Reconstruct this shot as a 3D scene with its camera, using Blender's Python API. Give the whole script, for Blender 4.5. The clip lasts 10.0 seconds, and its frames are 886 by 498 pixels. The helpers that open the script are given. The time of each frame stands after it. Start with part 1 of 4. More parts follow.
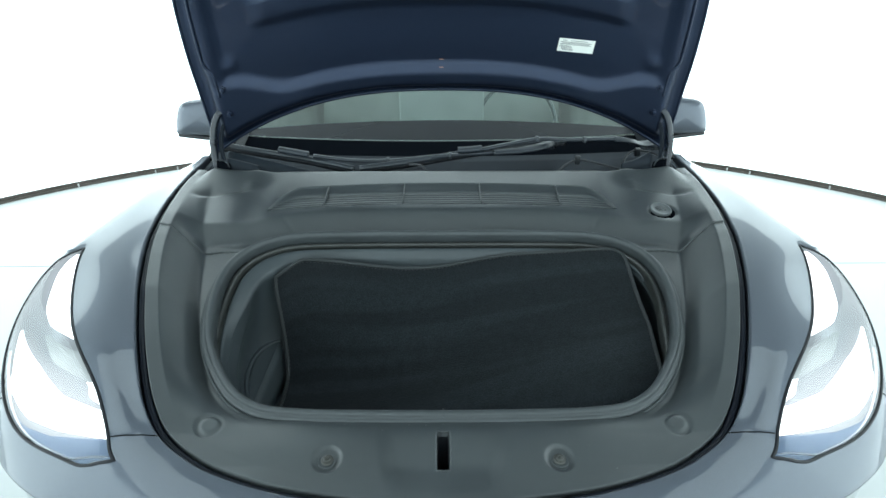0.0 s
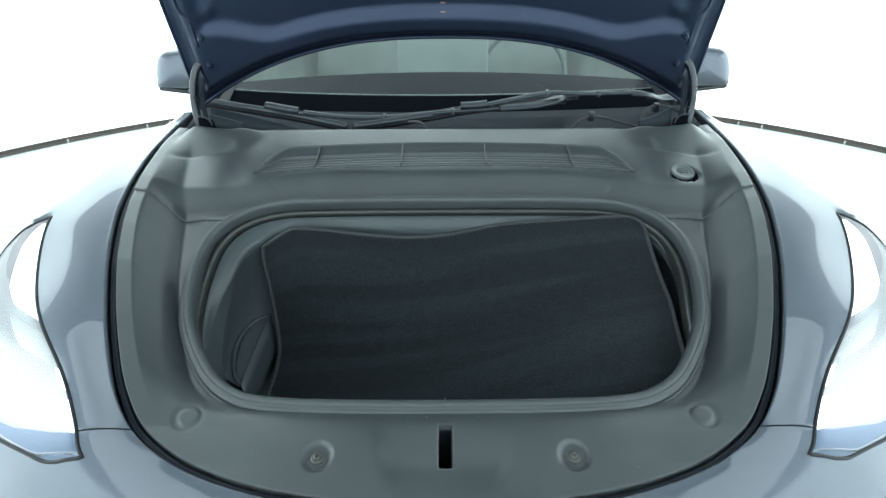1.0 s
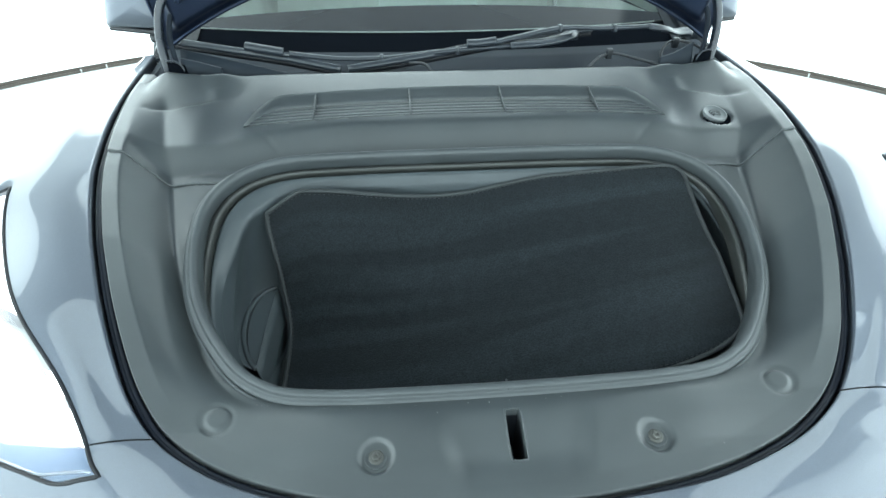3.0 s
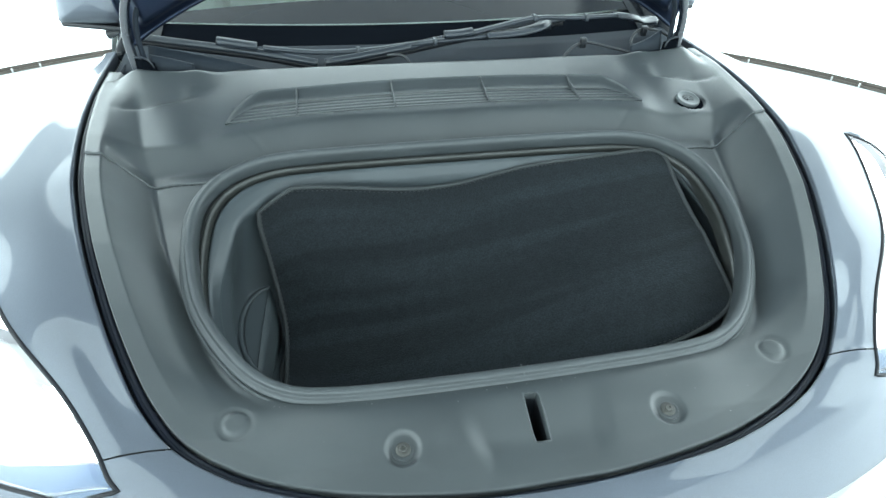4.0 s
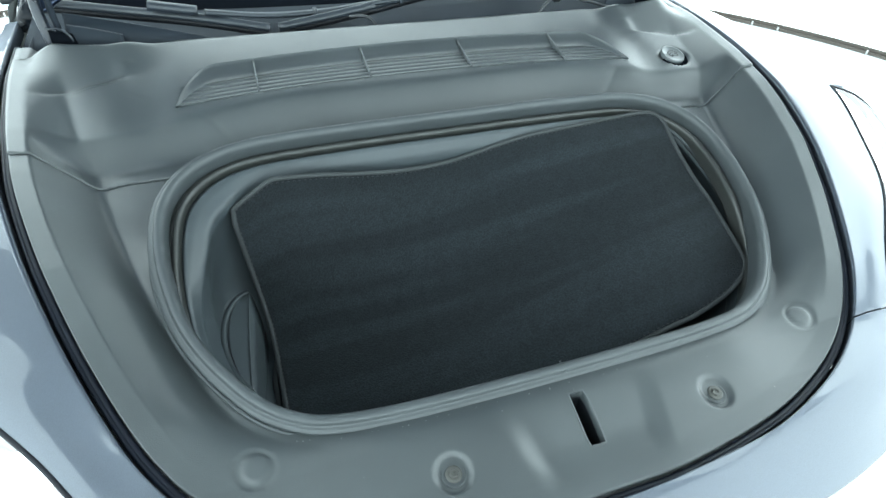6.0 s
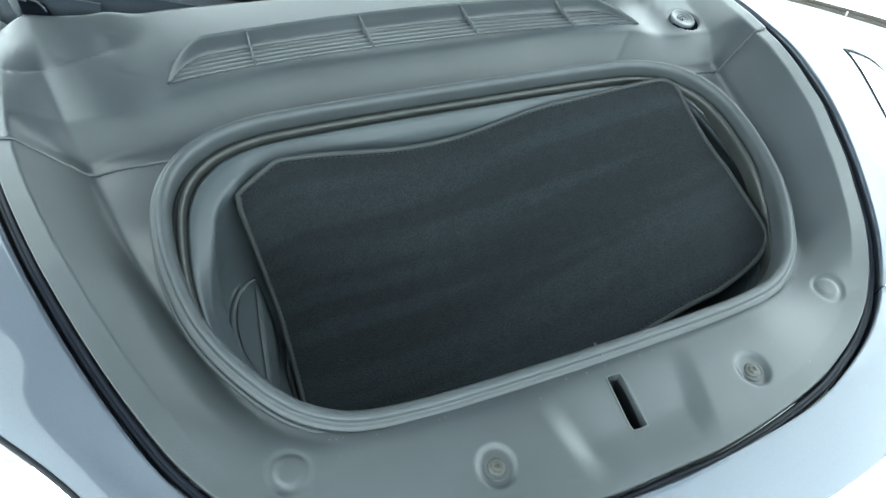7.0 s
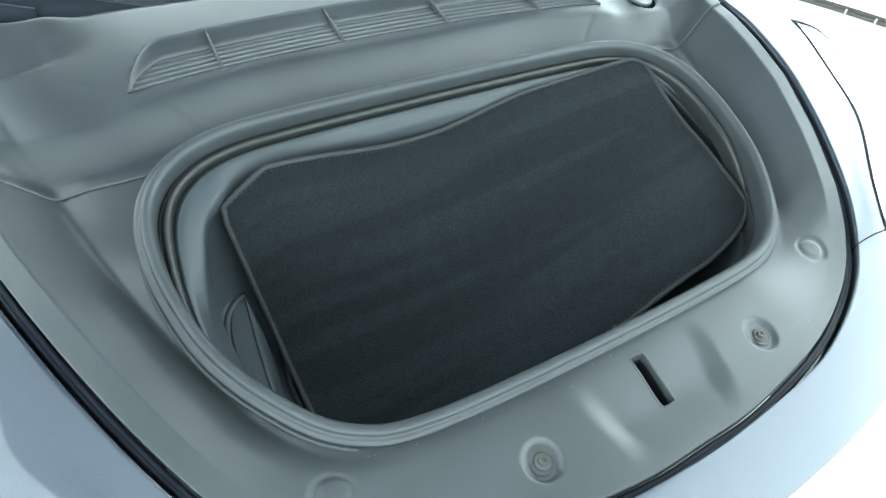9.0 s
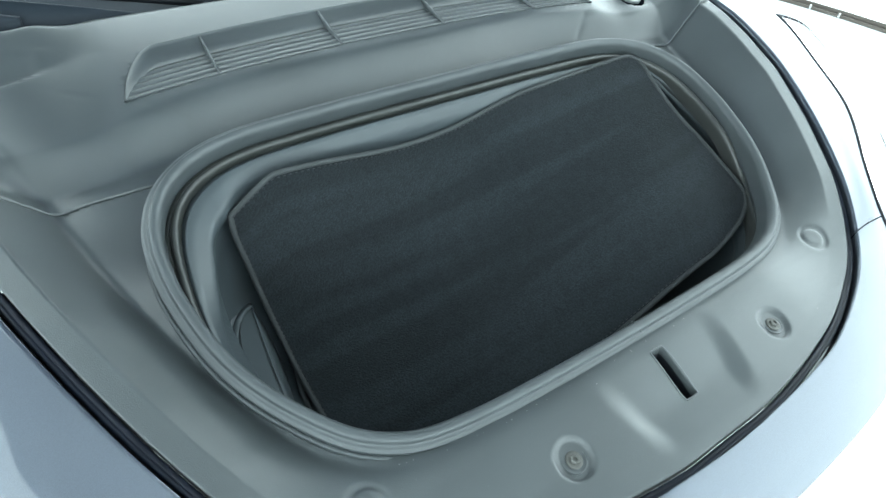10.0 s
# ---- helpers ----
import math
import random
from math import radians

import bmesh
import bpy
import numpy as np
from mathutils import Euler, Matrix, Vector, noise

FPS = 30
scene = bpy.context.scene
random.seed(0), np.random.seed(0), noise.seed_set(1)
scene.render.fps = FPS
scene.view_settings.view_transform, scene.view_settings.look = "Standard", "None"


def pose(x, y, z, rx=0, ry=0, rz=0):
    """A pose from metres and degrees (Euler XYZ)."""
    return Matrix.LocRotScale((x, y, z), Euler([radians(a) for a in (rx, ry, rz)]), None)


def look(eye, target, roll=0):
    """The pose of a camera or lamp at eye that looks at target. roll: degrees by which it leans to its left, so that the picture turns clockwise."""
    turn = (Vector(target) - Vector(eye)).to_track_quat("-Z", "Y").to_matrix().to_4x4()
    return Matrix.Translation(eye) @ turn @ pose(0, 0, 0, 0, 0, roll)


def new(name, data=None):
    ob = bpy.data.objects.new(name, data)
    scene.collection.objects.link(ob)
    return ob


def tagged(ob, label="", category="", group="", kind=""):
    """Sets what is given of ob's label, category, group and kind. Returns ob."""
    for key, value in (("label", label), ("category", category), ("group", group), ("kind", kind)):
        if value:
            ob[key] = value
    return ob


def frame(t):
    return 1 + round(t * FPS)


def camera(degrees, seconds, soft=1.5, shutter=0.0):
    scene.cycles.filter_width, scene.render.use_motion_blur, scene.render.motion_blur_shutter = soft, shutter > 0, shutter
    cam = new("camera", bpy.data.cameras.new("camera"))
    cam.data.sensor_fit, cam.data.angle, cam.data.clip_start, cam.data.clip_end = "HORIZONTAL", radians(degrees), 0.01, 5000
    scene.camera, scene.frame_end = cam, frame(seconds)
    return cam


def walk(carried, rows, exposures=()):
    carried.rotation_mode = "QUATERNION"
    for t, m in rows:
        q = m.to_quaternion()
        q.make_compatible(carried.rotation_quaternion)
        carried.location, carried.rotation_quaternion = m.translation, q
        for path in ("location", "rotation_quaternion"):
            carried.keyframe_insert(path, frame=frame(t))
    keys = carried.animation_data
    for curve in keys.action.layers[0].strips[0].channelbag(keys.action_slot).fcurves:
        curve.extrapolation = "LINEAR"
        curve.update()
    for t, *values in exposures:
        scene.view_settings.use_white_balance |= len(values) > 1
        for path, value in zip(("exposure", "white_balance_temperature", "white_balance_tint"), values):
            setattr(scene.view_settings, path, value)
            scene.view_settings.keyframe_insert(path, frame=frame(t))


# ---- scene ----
cam = camera(78.7, 10.0)
PATH = [
    (0, (-0.001, 0.086, 1.463), (0.003, 1.943, 0.719), -0.2),
    (0.5, (0.0, 0.146, 1.458), (0.0, 1.966, 0.628), -0.2),
    (1, (-0.002, 0.199, 1.449), (-0.003, 1.987, 0.552), -0.3),
    (1.5, (-0.021, 0.248, 1.435), (-0.016, 2.001, 0.472), -0.2),
    (2, (-0.051, 0.284, 1.432), (-0.018, 1.999, 0.403), -0.1),
    (2.5, (-0.094, 0.314, 1.429), (-0.011, 2.005, 0.364), -0.1),
    (4, (-0.22, 0.324, 1.429), (0.09, 1.964, 0.326), 0.4),
    (4.5, (-0.243, 0.345, 1.42), (0.145, 1.955, 0.299), 0.5),
    (5, (-0.255, 0.375, 1.425), (0.202, 1.954, 0.285), 0.7),
    (6.5, (-0.346, 0.49, 1.41), (0.201, 1.935, 0.139), 1.3),
    (7, (-0.363, 0.514, 1.404), (0.215, 1.915, 0.1), 1.4),
    (7.5, (-0.376, 0.526, 1.404), (0.241, 1.893, 0.08), 1.2),
    (8, (-0.396, 0.538, 1.4), (0.271, 1.875, 0.071), 1.4),
    (8.5, (-0.417, 0.556, 1.398), (0.304, 1.859, 0.062), 1.9),
    (9, (-0.437, 0.574, 1.398), (0.324, 1.859, 0.067), 1.6),
    (9.5, (-0.457, 0.592, 1.395), (0.345, 1.854, 0.066), 2.0),
    (10, (-0.477, 0.604, 1.392), (0.355, 1.852, 0.07), 1.5),
]
walk(cam, [(t, look(eye, target, roll)) for t, eye, target, roll in PATH],
     [(0, .25), (1.0, .55), (1.5, .72), (2.5, 1.00), (4.0, 1.05), (5.0, 1.02), (6.5, 1.30), (8.0, 1.36), (10.0, 1.30)])

# ---- light: a white photo booth with a backlit round wall and a soft light panel in the ceiling ----
world = bpy.data.worlds.new("world")
scene.world = world
world.use_nodes = True
world.node_tree.nodes["Background"].inputs["Color"].default_value = (1, 1, 1, 1)
world.node_tree.nodes["Background"].inputs["Strength"].default_value = 0.6
GLOW_WALL, GLOW_CEILING = 1.7, 1.0


# ---- materials ----
def principled(name, base, rough, metal=0.0, **more):
    m = bpy.data.materials.new(name)
    m.use_nodes = True
    b = m.node_tree.nodes["Principled BSDF"]
    b.inputs["Base Color"].default_value = (*base, 1)
    b.inputs["Roughness"].default_value = rough
    b.inputs["Metallic"].default_value = metal
    for key, value in more.items():
        b.inputs[key.replace("_", " ")].default_value = value
    return m


def grain(m, scale, amount, spread=0.25, coarse=6.0, rough=0.08, wear=0.15):
    """Two scales of variation: fine relief, and broad uneven colour and gloss."""
    t = m.node_tree
    b = t.nodes["Principled BSDF"]
    co = t.nodes.new("ShaderNodeTexCoord")
    fine, broad = t.nodes.new("ShaderNodeTexNoise"), t.nodes.new("ShaderNodeTexNoise")
    fine.inputs["Scale"].default_value, broad.inputs["Scale"].default_value = scale, coarse
    fine.inputs["Detail"].default_value, broad.inputs["Detail"].default_value = 3, 5
    for n in (fine, broad):
        t.links.new(co.outputs["Object"], n.inputs["Vector"])
    bump = t.nodes.new("ShaderNodeBump")
    bump.inputs["Strength"].default_value, bump.inputs["Distance"].default_value = amount, 0.001
    t.links.new(fine.outputs["Fac"], bump.inputs["Height"])
    t.links.new(bump.outputs["Normal"], b.inputs["Normal"])
    base = b.inputs["Base Color"].default_value[:3]
    mix = t.nodes.new("ShaderNodeMix")
    mix.data_type = "RGBA"
    mix.inputs["A"].default_value = (*[c * (1 - spread) for c in base], 1)
    mix.inputs["B"].default_value = (*[min(1, c * (1 + spread)) for c in base], 1)
    both = t.nodes.new("ShaderNodeMath")
    both.operation = "MULTIPLY_ADD"
    both.inputs[1].default_value = wear
    t.links.new(fine.outputs["Fac"], both.inputs[0])
    t.links.new(broad.outputs["Fac"], both.inputs[2])
    t.links.new(both.outputs[0], mix.inputs["Factor"])
    t.links.new(mix.outputs["Result"], b.inputs["Base Color"])
    if rough:
        r = t.nodes.new("ShaderNodeMapRange")
        mid = b.inputs["Roughness"].default_value
        r.inputs["To Min"].default_value, r.inputs["To Max"].default_value = mid - rough, mid + rough
        t.links.new(broad.outputs["Fac"], r.inputs["Value"])
        t.links.new(r.outputs["Result"], b.inputs["Roughness"])
    return m


def dusty(m):
    """Sparse pale specks of dust."""
    t = m.node_tree
    b = t.nodes["Principled BSDF"]
    old = b.inputs["Base Color"].links[0].from_socket
    co, v, lt, gt, both, mix = (t.nodes.new("ShaderNode" + k) for k in ("TexCoord", "TexVoronoi", "Math", "Math", "Math", "Mix"))
    v.inputs["Scale"].default_value = 38
    t.links.new(co.outputs["Object"], v.inputs["Vector"])
    lt.operation, gt.operation, both.operation, mix.data_type = "LESS_THAN", "GREATER_THAN", "MULTIPLY", "RGBA"
    lt.inputs[1].default_value, gt.inputs[1].default_value = 0.028, 0.86
    t.links.new(v.outputs["Distance"], lt.inputs[0])
    t.links.new(v.outputs["Color"], gt.inputs[0])
    t.links.new(lt.outputs[0], both.inputs[0])
    t.links.new(gt.outputs[0], both.inputs[1])
    t.links.new(both.outputs[0], mix.inputs["Factor"])
    t.links.new(old, mix.inputs["A"])
    mix.inputs["B"].default_value = (0.24, 0.26, 0.26, 1)
    t.links.new(mix.outputs["Result"], b.inputs["Base Color"])
    return m


def glowing(name, colour, strength):
    m = bpy.data.materials.new(name)
    m.use_nodes = True
    b = m.node_tree.nodes["Principled BSDF"]
    b.inputs["Base Color"].default_value = (0.8, 0.8, 0.8, 1)
    b.inputs["Emission Color"].default_value = (*colour, 1)
    b.inputs["Emission Strength"].default_value = strength
    return m


def clear(name, tint, ior=1.45):
    m = bpy.data.materials.new(name)
    m.use_nodes = True
    t = m.node_tree
    t.nodes.clear()
    out, mix = t.nodes.new("ShaderNodeOutputMaterial"), t.nodes.new("ShaderNodeMixShader")
    see, gloss, fres = t.nodes.new("ShaderNodeBsdfTransparent"), t.nodes.new("ShaderNodeBsdfGlossy"), t.nodes.new("ShaderNodeFresnel")
    see.inputs["Color"].default_value = (*tint, 1)
    gloss.inputs["Roughness"].default_value = 0.02
    fres.inputs["IOR"].default_value = ior
    t.links.new(fres.outputs[0], mix.inputs[0])
    t.links.new(see.outputs[0], mix.inputs[1])
    t.links.new(gloss.outputs[0], mix.inputs[2])
    t.links.new(mix.outputs[0], out.inputs["Surface"])
    return m


def car_paint(name, base, flake=0.15, coat=1.0):
    m = principled(name, base, 0.46, 0.85, Coat_Weight=coat, Coat_Roughness=0.03, Coat_IOR=1.5)
    t = m.node_tree
    b = t.nodes["Principled BSDF"]
    co, v = t.nodes.new("ShaderNodeTexCoord"), t.nodes.new("ShaderNodeTexVoronoi")
    v.inputs["Scale"].default_value = 2600
    t.links.new(co.outputs["Object"], v.inputs["Vector"])
    mix = t.nodes.new("ShaderNodeMix")
    mix.data_type = "RGBA"
    mix.inputs["A"].default_value = (*[c * (1 - flake) for c in base], 1)
    mix.inputs["B"].default_value = (*[c * (1 + flake) for c in base], 1)
    t.links.new(v.outputs["Color"], mix.inputs["Factor"])
    t.links.new(mix.outputs["Result"], b.inputs["Base Color"])
    return m


PAINT = car_paint("blue grey metallic paint", (0.080, 0.093, 0.117))
PAINT_INNER = car_paint("navy inner panel paint", (0.019, 0.029, 0.056), 0.40, 0.25)
PLASTIC = dusty(grain(principled("grained grey plastic", (0.0400, 0.0462, 0.0492), 0.34, 0, Specular_IOR_Level=0.62), 900, 0.25))
PLASTIC_TUB = grain(principled("moulded tub plastic", (0.034, 0.043, 0.0485), 0.48, 0, Specular_IOR_Level=0.5), 700, 0.2)
PLASTIC_BLACK = grain(principled("black plastic", (0.009, 0.011, 0.014), 0.38), 600, 0.15)
RUBBER = grain(principled("seal rubber", (0.042, 0.0488, 0.0525), 0.46), 500, 0.1)
RUBBER_DARK = grain(principled("dark bead rubber", (0.022, 0.024, 0.023), 0.40), 500, 0.1)
COWL_BLACK = grain(principled("dull cowl plastic", (0.014, 0.0185, 0.025), 0.62, 0, Specular_IOR_Level=0.08), 400, 0.15)
RUBBER_BLACK = grain(principled("black rubber", (0.006, 0.007, 0.010), 0.5, 0, Specular_IOR_Level=0.3), 300, 0.1)
HINGE_STEEL = grain(principled("painted hinge steel", (0.010, 0.014, 0.022), 0.28, 0, Specular_IOR_Level=0.6), 300, 0.08)
GAP_NAVY = grain(principled("navy rubber strip", (0.006, 0.0085, 0.015), 0.38, 0, Specular_IOR_Level=0.22), 300, 0.1)
PLATE = grain(principled("dull grey cowl panel plastic", (0.0145, 0.0195, 0.026), 0.6, 0, Specular_IOR_Level=0.15), 400, 0.15)
WIPER = grain(principled("satin wiper plastic", (0.017, 0.022, 0.029), 0.32, 0, Specular_IOR_Level=0.5), 400, 0.1)
VOID = principled("unlit black", (0.004, 0.005, 0.007), 0.9, 0, Specular_IOR_Level=0.0)
CAP_GREY = grain(principled("grey cap plastic", (0.075, 0.084, 0.088), 0.32), 500, 0.15)
STEEL = grain(principled("dull dusty steel", (0.075, 0.075, 0.070), 0.5, 0.5), 300, 0.3, 0.4, 60)
WHITE_FLOOR = grain(principled("pale grey epoxy floor", (0.40, 0.415, 0.415), 0.35), 60, 0.05, 0.04, 1.5, 0.05)
WALL_GLOW = glowing("backlit white wall", (0.82, 1.0, 1.03), GLOW_WALL)
WALL_DIM = glowing("dimmed wall glow out of view", (0.82, 1.0, 1.03), 1.12)
CEILING_GLOW = glowing("ceiling light panel", (0.82, 1.0, 1.03), GLOW_CEILING)
CEILING_WHITE = grain(principled("grey ceiling fabric", (0.36, 0.37, 0.38), 0.8), 40, 0.05, 0.05, 2.0)
BROWN = grain(principled("brown aluminium track", (0.085, 0.072, 0.062), 0.45, 0.3), 80, 0.1)
TAB = principled("pale plastic clip", (0.45, 0.45, 0.45), 0.5)
GLASS = clear("windscreen glass", (0.56, 0.64, 0.625), 1.26)
SIDE_GLASS = clear("tinted side glass", (0.62, 0.68, 0.66), 1.3)
LENS = clear("headlight lens", (0.93, 0.95, 0.97), 1.45)
FRIT = principled("black glass edge", (0.006, 0.008, 0.011), 0.12, 0, Specular_IOR_Level=0.12)
CHROME = principled("bright lamp reflector", (0.5, 0.53, 0.57), 0.22, 0.9)
LAMP_GREY = principled("grey lamp bezel", (0.31, 0.33, 0.34), 0.35, 0.2)
LAMP_BLUE = principled("bluish lamp trim", (0.27, 0.34, 0.46), 0.3, 0.2)
LAMP_BOWL = principled("pale lamp reflector", (0.40, 0.43, 0.42), 0.3, 0.3)
LAMP_ON = glowing("lit headlight", (0.95, 0.98, 1.0), 2.6)
GRIT = principled("pale grit", (0.26, 0.27, 0.26), 0.8)
COPPER = principled("copper mark", (0.30, 0.16, 0.11), 0.4, 0.5)
PAPER = principled("label paper", (0.72, 0.74, 0.70), 0.5)
INK = principled("label ink", (0.12, 0.12, 0.13), 0.6)
TRIM_GREY = grain(principled("cabin trim", (0.27, 0.29, 0.285), 0.6), 200, 0.1)
TRIM_LIGHT = grain(principled("light cabin trim", (0.70, 0.73, 0.70), 0.7), 200, 0.1)
TYRE = grain(principled("tyre rubber", (0.02, 0.02, 0.021), 0.7), 200, 0.3)
RIM = principled("grey alloy", (0.25, 0.26, 0.28), 0.3, 0.9)


def carpet():
    """Short pile: tufts, a softer mottling, and the broad stripes a vacuum cleaner leaves."""
    m = principled("dark carpet", (0.0116, 0.0149, 0.0175), 0.95, 0, Specular_IOR_Level=0.2, Sheen_Weight=0.06, Sheen_Roughness=0.4)
    t = m.node_tree
    b = t.nodes["Principled BSDF"]
    co, turn = t.nodes.new("ShaderNodeTexCoord"), t.nodes.new("ShaderNodeMapping")
    turn.inputs["Scale"].default_value = (0.7, 8.5, 0)
    t.links.new(co.outputs["UV"], turn.inputs["Vector"])
    made = []
    for scale, detail, lo, hi, a, z, src in ((330, 3, .34, .66, .66, 1.36, co.outputs["Object"]), (45, 4, .3, .7, .90, 1.11, co.outputs["Object"]), (1.0, 1, .46, .55, .84, 1.18, turn.outputs[0])):
        n, r = t.nodes.new("ShaderNodeTexNoise"), t.nodes.new("ShaderNodeMapRange")
        n.inputs["Scale"].default_value, n.inputs["Detail"].default_value = scale, detail
        for key, value in (("From Min", lo), ("From Max", hi), ("To Min", a), ("To Max", z)):
            r.inputs[key].default_value = value
        t.links.new(src, n.inputs["Vector"])
        t.links.new(n.outputs["Fac"], r.inputs["Value"])
        made.append(r.outputs["Result"])
        if scale > 300:
            bump = t.nodes.new("ShaderNodeBump")
            bump.inputs["Strength"].default_value, bump.inputs["Distance"].default_value = 0.7, 0.003
            t.links.new(n.outputs["Fac"], bump.inputs["Height"])
            t.links.new(bump.outputs["Normal"], b.inputs["Normal"])
    p, q, c = t.nodes.new("ShaderNodeMath"), t.nodes.new("ShaderNodeMath"), t.nodes.new("ShaderNodeVectorMath")
    p.operation = q.operation = "MULTIPLY"
    c.operation = "SCALE"
    t.links.new(made[0], p.inputs[0])
    t.links.new(made[1], p.inputs[1])
    t.links.new(p.outputs[0], q.inputs[0])
    t.links.new(made[2], q.inputs[1])
    c.inputs[0].default_value = (0.0116, 0.0149, 0.0175)
    t.links.new(q.outputs[0], c.inputs["Scale"])
    t.links.new(c.outputs[0], b.inputs["Base Color"])
    return m


CARPET = carpet()
BINDING = grain(principled("carpet edge binding", (0.025, 0.029, 0.031), 0.8), 900, 0.8)


# ---- building helpers ----
def part(name, bm, material, parent=None, label="", smooth=True, kind=""):
    """Links a bmesh as one mesh object under a thing or part."""
    me = bpy.data.meshes.new(name)
    for f in bm.faces:
        f.smooth = smooth
    bm.to_mesh(me)
    bm.free()
    me.materials.append(material)
    ob = new(name, me)
    if parent is not None:
        ob.parent = parent
    return tagged(ob, label, kind=kind)


def smooth01(x, a, b):
    t = np.clip((np.asarray(x, float) - a) / (b - a), 0, 1)
    return t * t * (3 - 2 * t)


def spline(pts, n, closed=False):
    """A smooth curve through points, at n even steps along it."""
    p = np.array(pts, float)
    k = len(p)
    ext = np.vstack([p[-1], p, p[0], p[1]]) if closed else np.vstack([2 * p[0] - p[1], p, 2 * p[-1] - p[-2]])
    out = []
    for i in range(k if closed else k - 1):
        a, b, c, d = ext[i:i + 4]
        for t in np.linspace(0, 1, 24, endpoint=False):
            out.append(0.5 * (2 * b + (c - a) * t + (2 * a - 5 * b + 4 * c - d) * t * t + (3 * b - a - 3 * c + d) * t ** 3))
    out.append(p[0] if closed else p[-1])
    out = np.array(out)
    s = np.r_[0, np.cumsum(np.linalg.norm(np.diff(out, axis=0), axis=1))]
    u = np.linspace(0, s[-1], n + 1)[:-1] if closed else np.linspace(0, s[-1], n)
    return np.stack([np.interp(u, s, out[:, j]) for j in range(p.shape[1])], 1)


def stations(pts, u):
    """The smooth curve through points at the (fractional) indices u."""
    p = np.array(pts, float)
    ext = np.vstack([2 * p[0] - p[1], p, 2 * p[-1] - p[-2]])
    i = np.clip(np.floor(u).astype(int), 0, len(p) - 2)
    t = (u - i)[:, None]
    a, b, c, d = ext[i], ext[i + 1], ext[i + 2], ext[i + 3]
    return 0.5 * (2 * b + (c - a) * t + (2 * a - 5 * b + 4 * c - d) * t ** 2 + (3 * b - a - 3 * c + d) * t ** 3)


def sheet(grid, close_u=False, flip=False, bm=None):
    """A quad sheet from an array of points [u][v]."""
    bm = bm or bmesh.new()
    g = [[bm.verts.new(p) for p in row] for row in grid]
    nu, nv = len(g), len(g[0])
    for i in range(nu if close_u else nu - 1):
        for j in range(nv - 1):
            q = [g[i][j], g[(i + 1) % nu][j], g[(i + 1) % nu][j + 1], g[i][j + 1]]
            try:
                bm.faces.new(q[::-1] if flip else q)
            except ValueError:
                pass
    return bm


def tube(path, profile, closed=False, up=(0, 0, 1), bm=None, caps=True):
    """Sweeps a closed profile of (side, height) pairs along a path; side points to the left of the way, height along up."""
    bm = bm or bmesh.new()
    p = np.array(path, float)
    n = len(p)
    tan = np.roll(p, -1, 0) - np.roll(p, 1, 0) if closed else np.gradient(p, axis=0)
    tan /= np.linalg.norm(tan, axis=1)[:, None]
    side = np.cross(np.array(up, float)[None, :], tan)
    side /= np.linalg.norm(side, axis=1)[:, None]
    top = np.cross(tan, side)
    rings = []
    for i in range(n):
        rings.append([bm.verts.new(p[i] + side[i] * a + top[i] * b) for a, b in profile])
    k = len(profile)
    for i in range(n if closed else n - 1):
        for j in range(k):
            r, s = rings[i], rings[(i + 1) % n]
            bm.faces.new([r[j], r[(j + 1) % k], s[(j + 1) % k], s[j]])
    if caps and not closed:
        bm.faces.new(rings[0][::-1])
        bm.faces.new(rings[-1])
    bmesh.ops.recalc_face_normals(bm, faces=bm.faces)
    return bm


def round_profile(a, b, k=10):
    return [(a * math.cos(2 * math.pi * i / k), b * math.sin(2 * math.pi * i / k)) for i in range(k)]


def box(size, at=(0, 0, 0), turn=(0, 0, 0), bevel=0.0, bm=None, segs=2):
    bm = bm or bmesh.new()
    made = bmesh.ops.create_cube(bm, size=1.0, matrix=pose(*at, *turn) @ Matrix.Diagonal((*size, 1)))
    if bevel:
        edges = list({e for v in made["verts"] for e in v.link_edges})
        bmesh.ops.bevel(bm, geom=edges, offset=bevel, segments=segs, affect="EDGES", profile=0.6)
    return bm


def turned(profile, m=Matrix(), k=28, bm=None):
    """A lathe body from (radius, height) pairs, at the pose m."""
    bm = bm or bmesh.new()
    rings = [[bm.verts.new(m @ Vector((r * math.cos(2 * math.pi * i / k), r * math.sin(2 * math.pi * i / k), h))) for i in range(k)] for r, h in profile]
    for a, b in zip(rings[:-1], rings[1:]):
        for i in range(k):
            bm.faces.new([a[i], a[(i + 1) % k], b[(i + 1) % k], b[i]])
    bm.faces.new(rings[0][::-1])
    bm.faces.new(rings[-1])
    return bm


def thicken(ob, t, offset=-1.0):
    m = ob.modifiers.new("thick", "SOLIDIFY")
    m.thickness, m.offset = t, offset
    return ob


def mirrored(grid):
    g = np.array(grid, float).copy()
    g[..., 0] *= -1
    return g


# ---- setting: round white booth ----
CENTRE, RADIUS, HEIGHT = (0.0, 2.85), 4.62, 3.4


def ring(r, z, k=160):
    return [(CENTRE[0] + r * math.cos(2 * math.pi * i / k), CENTRE[1] + r * math.sin(2 * math.pi * i / k), z) for i in range(k)]


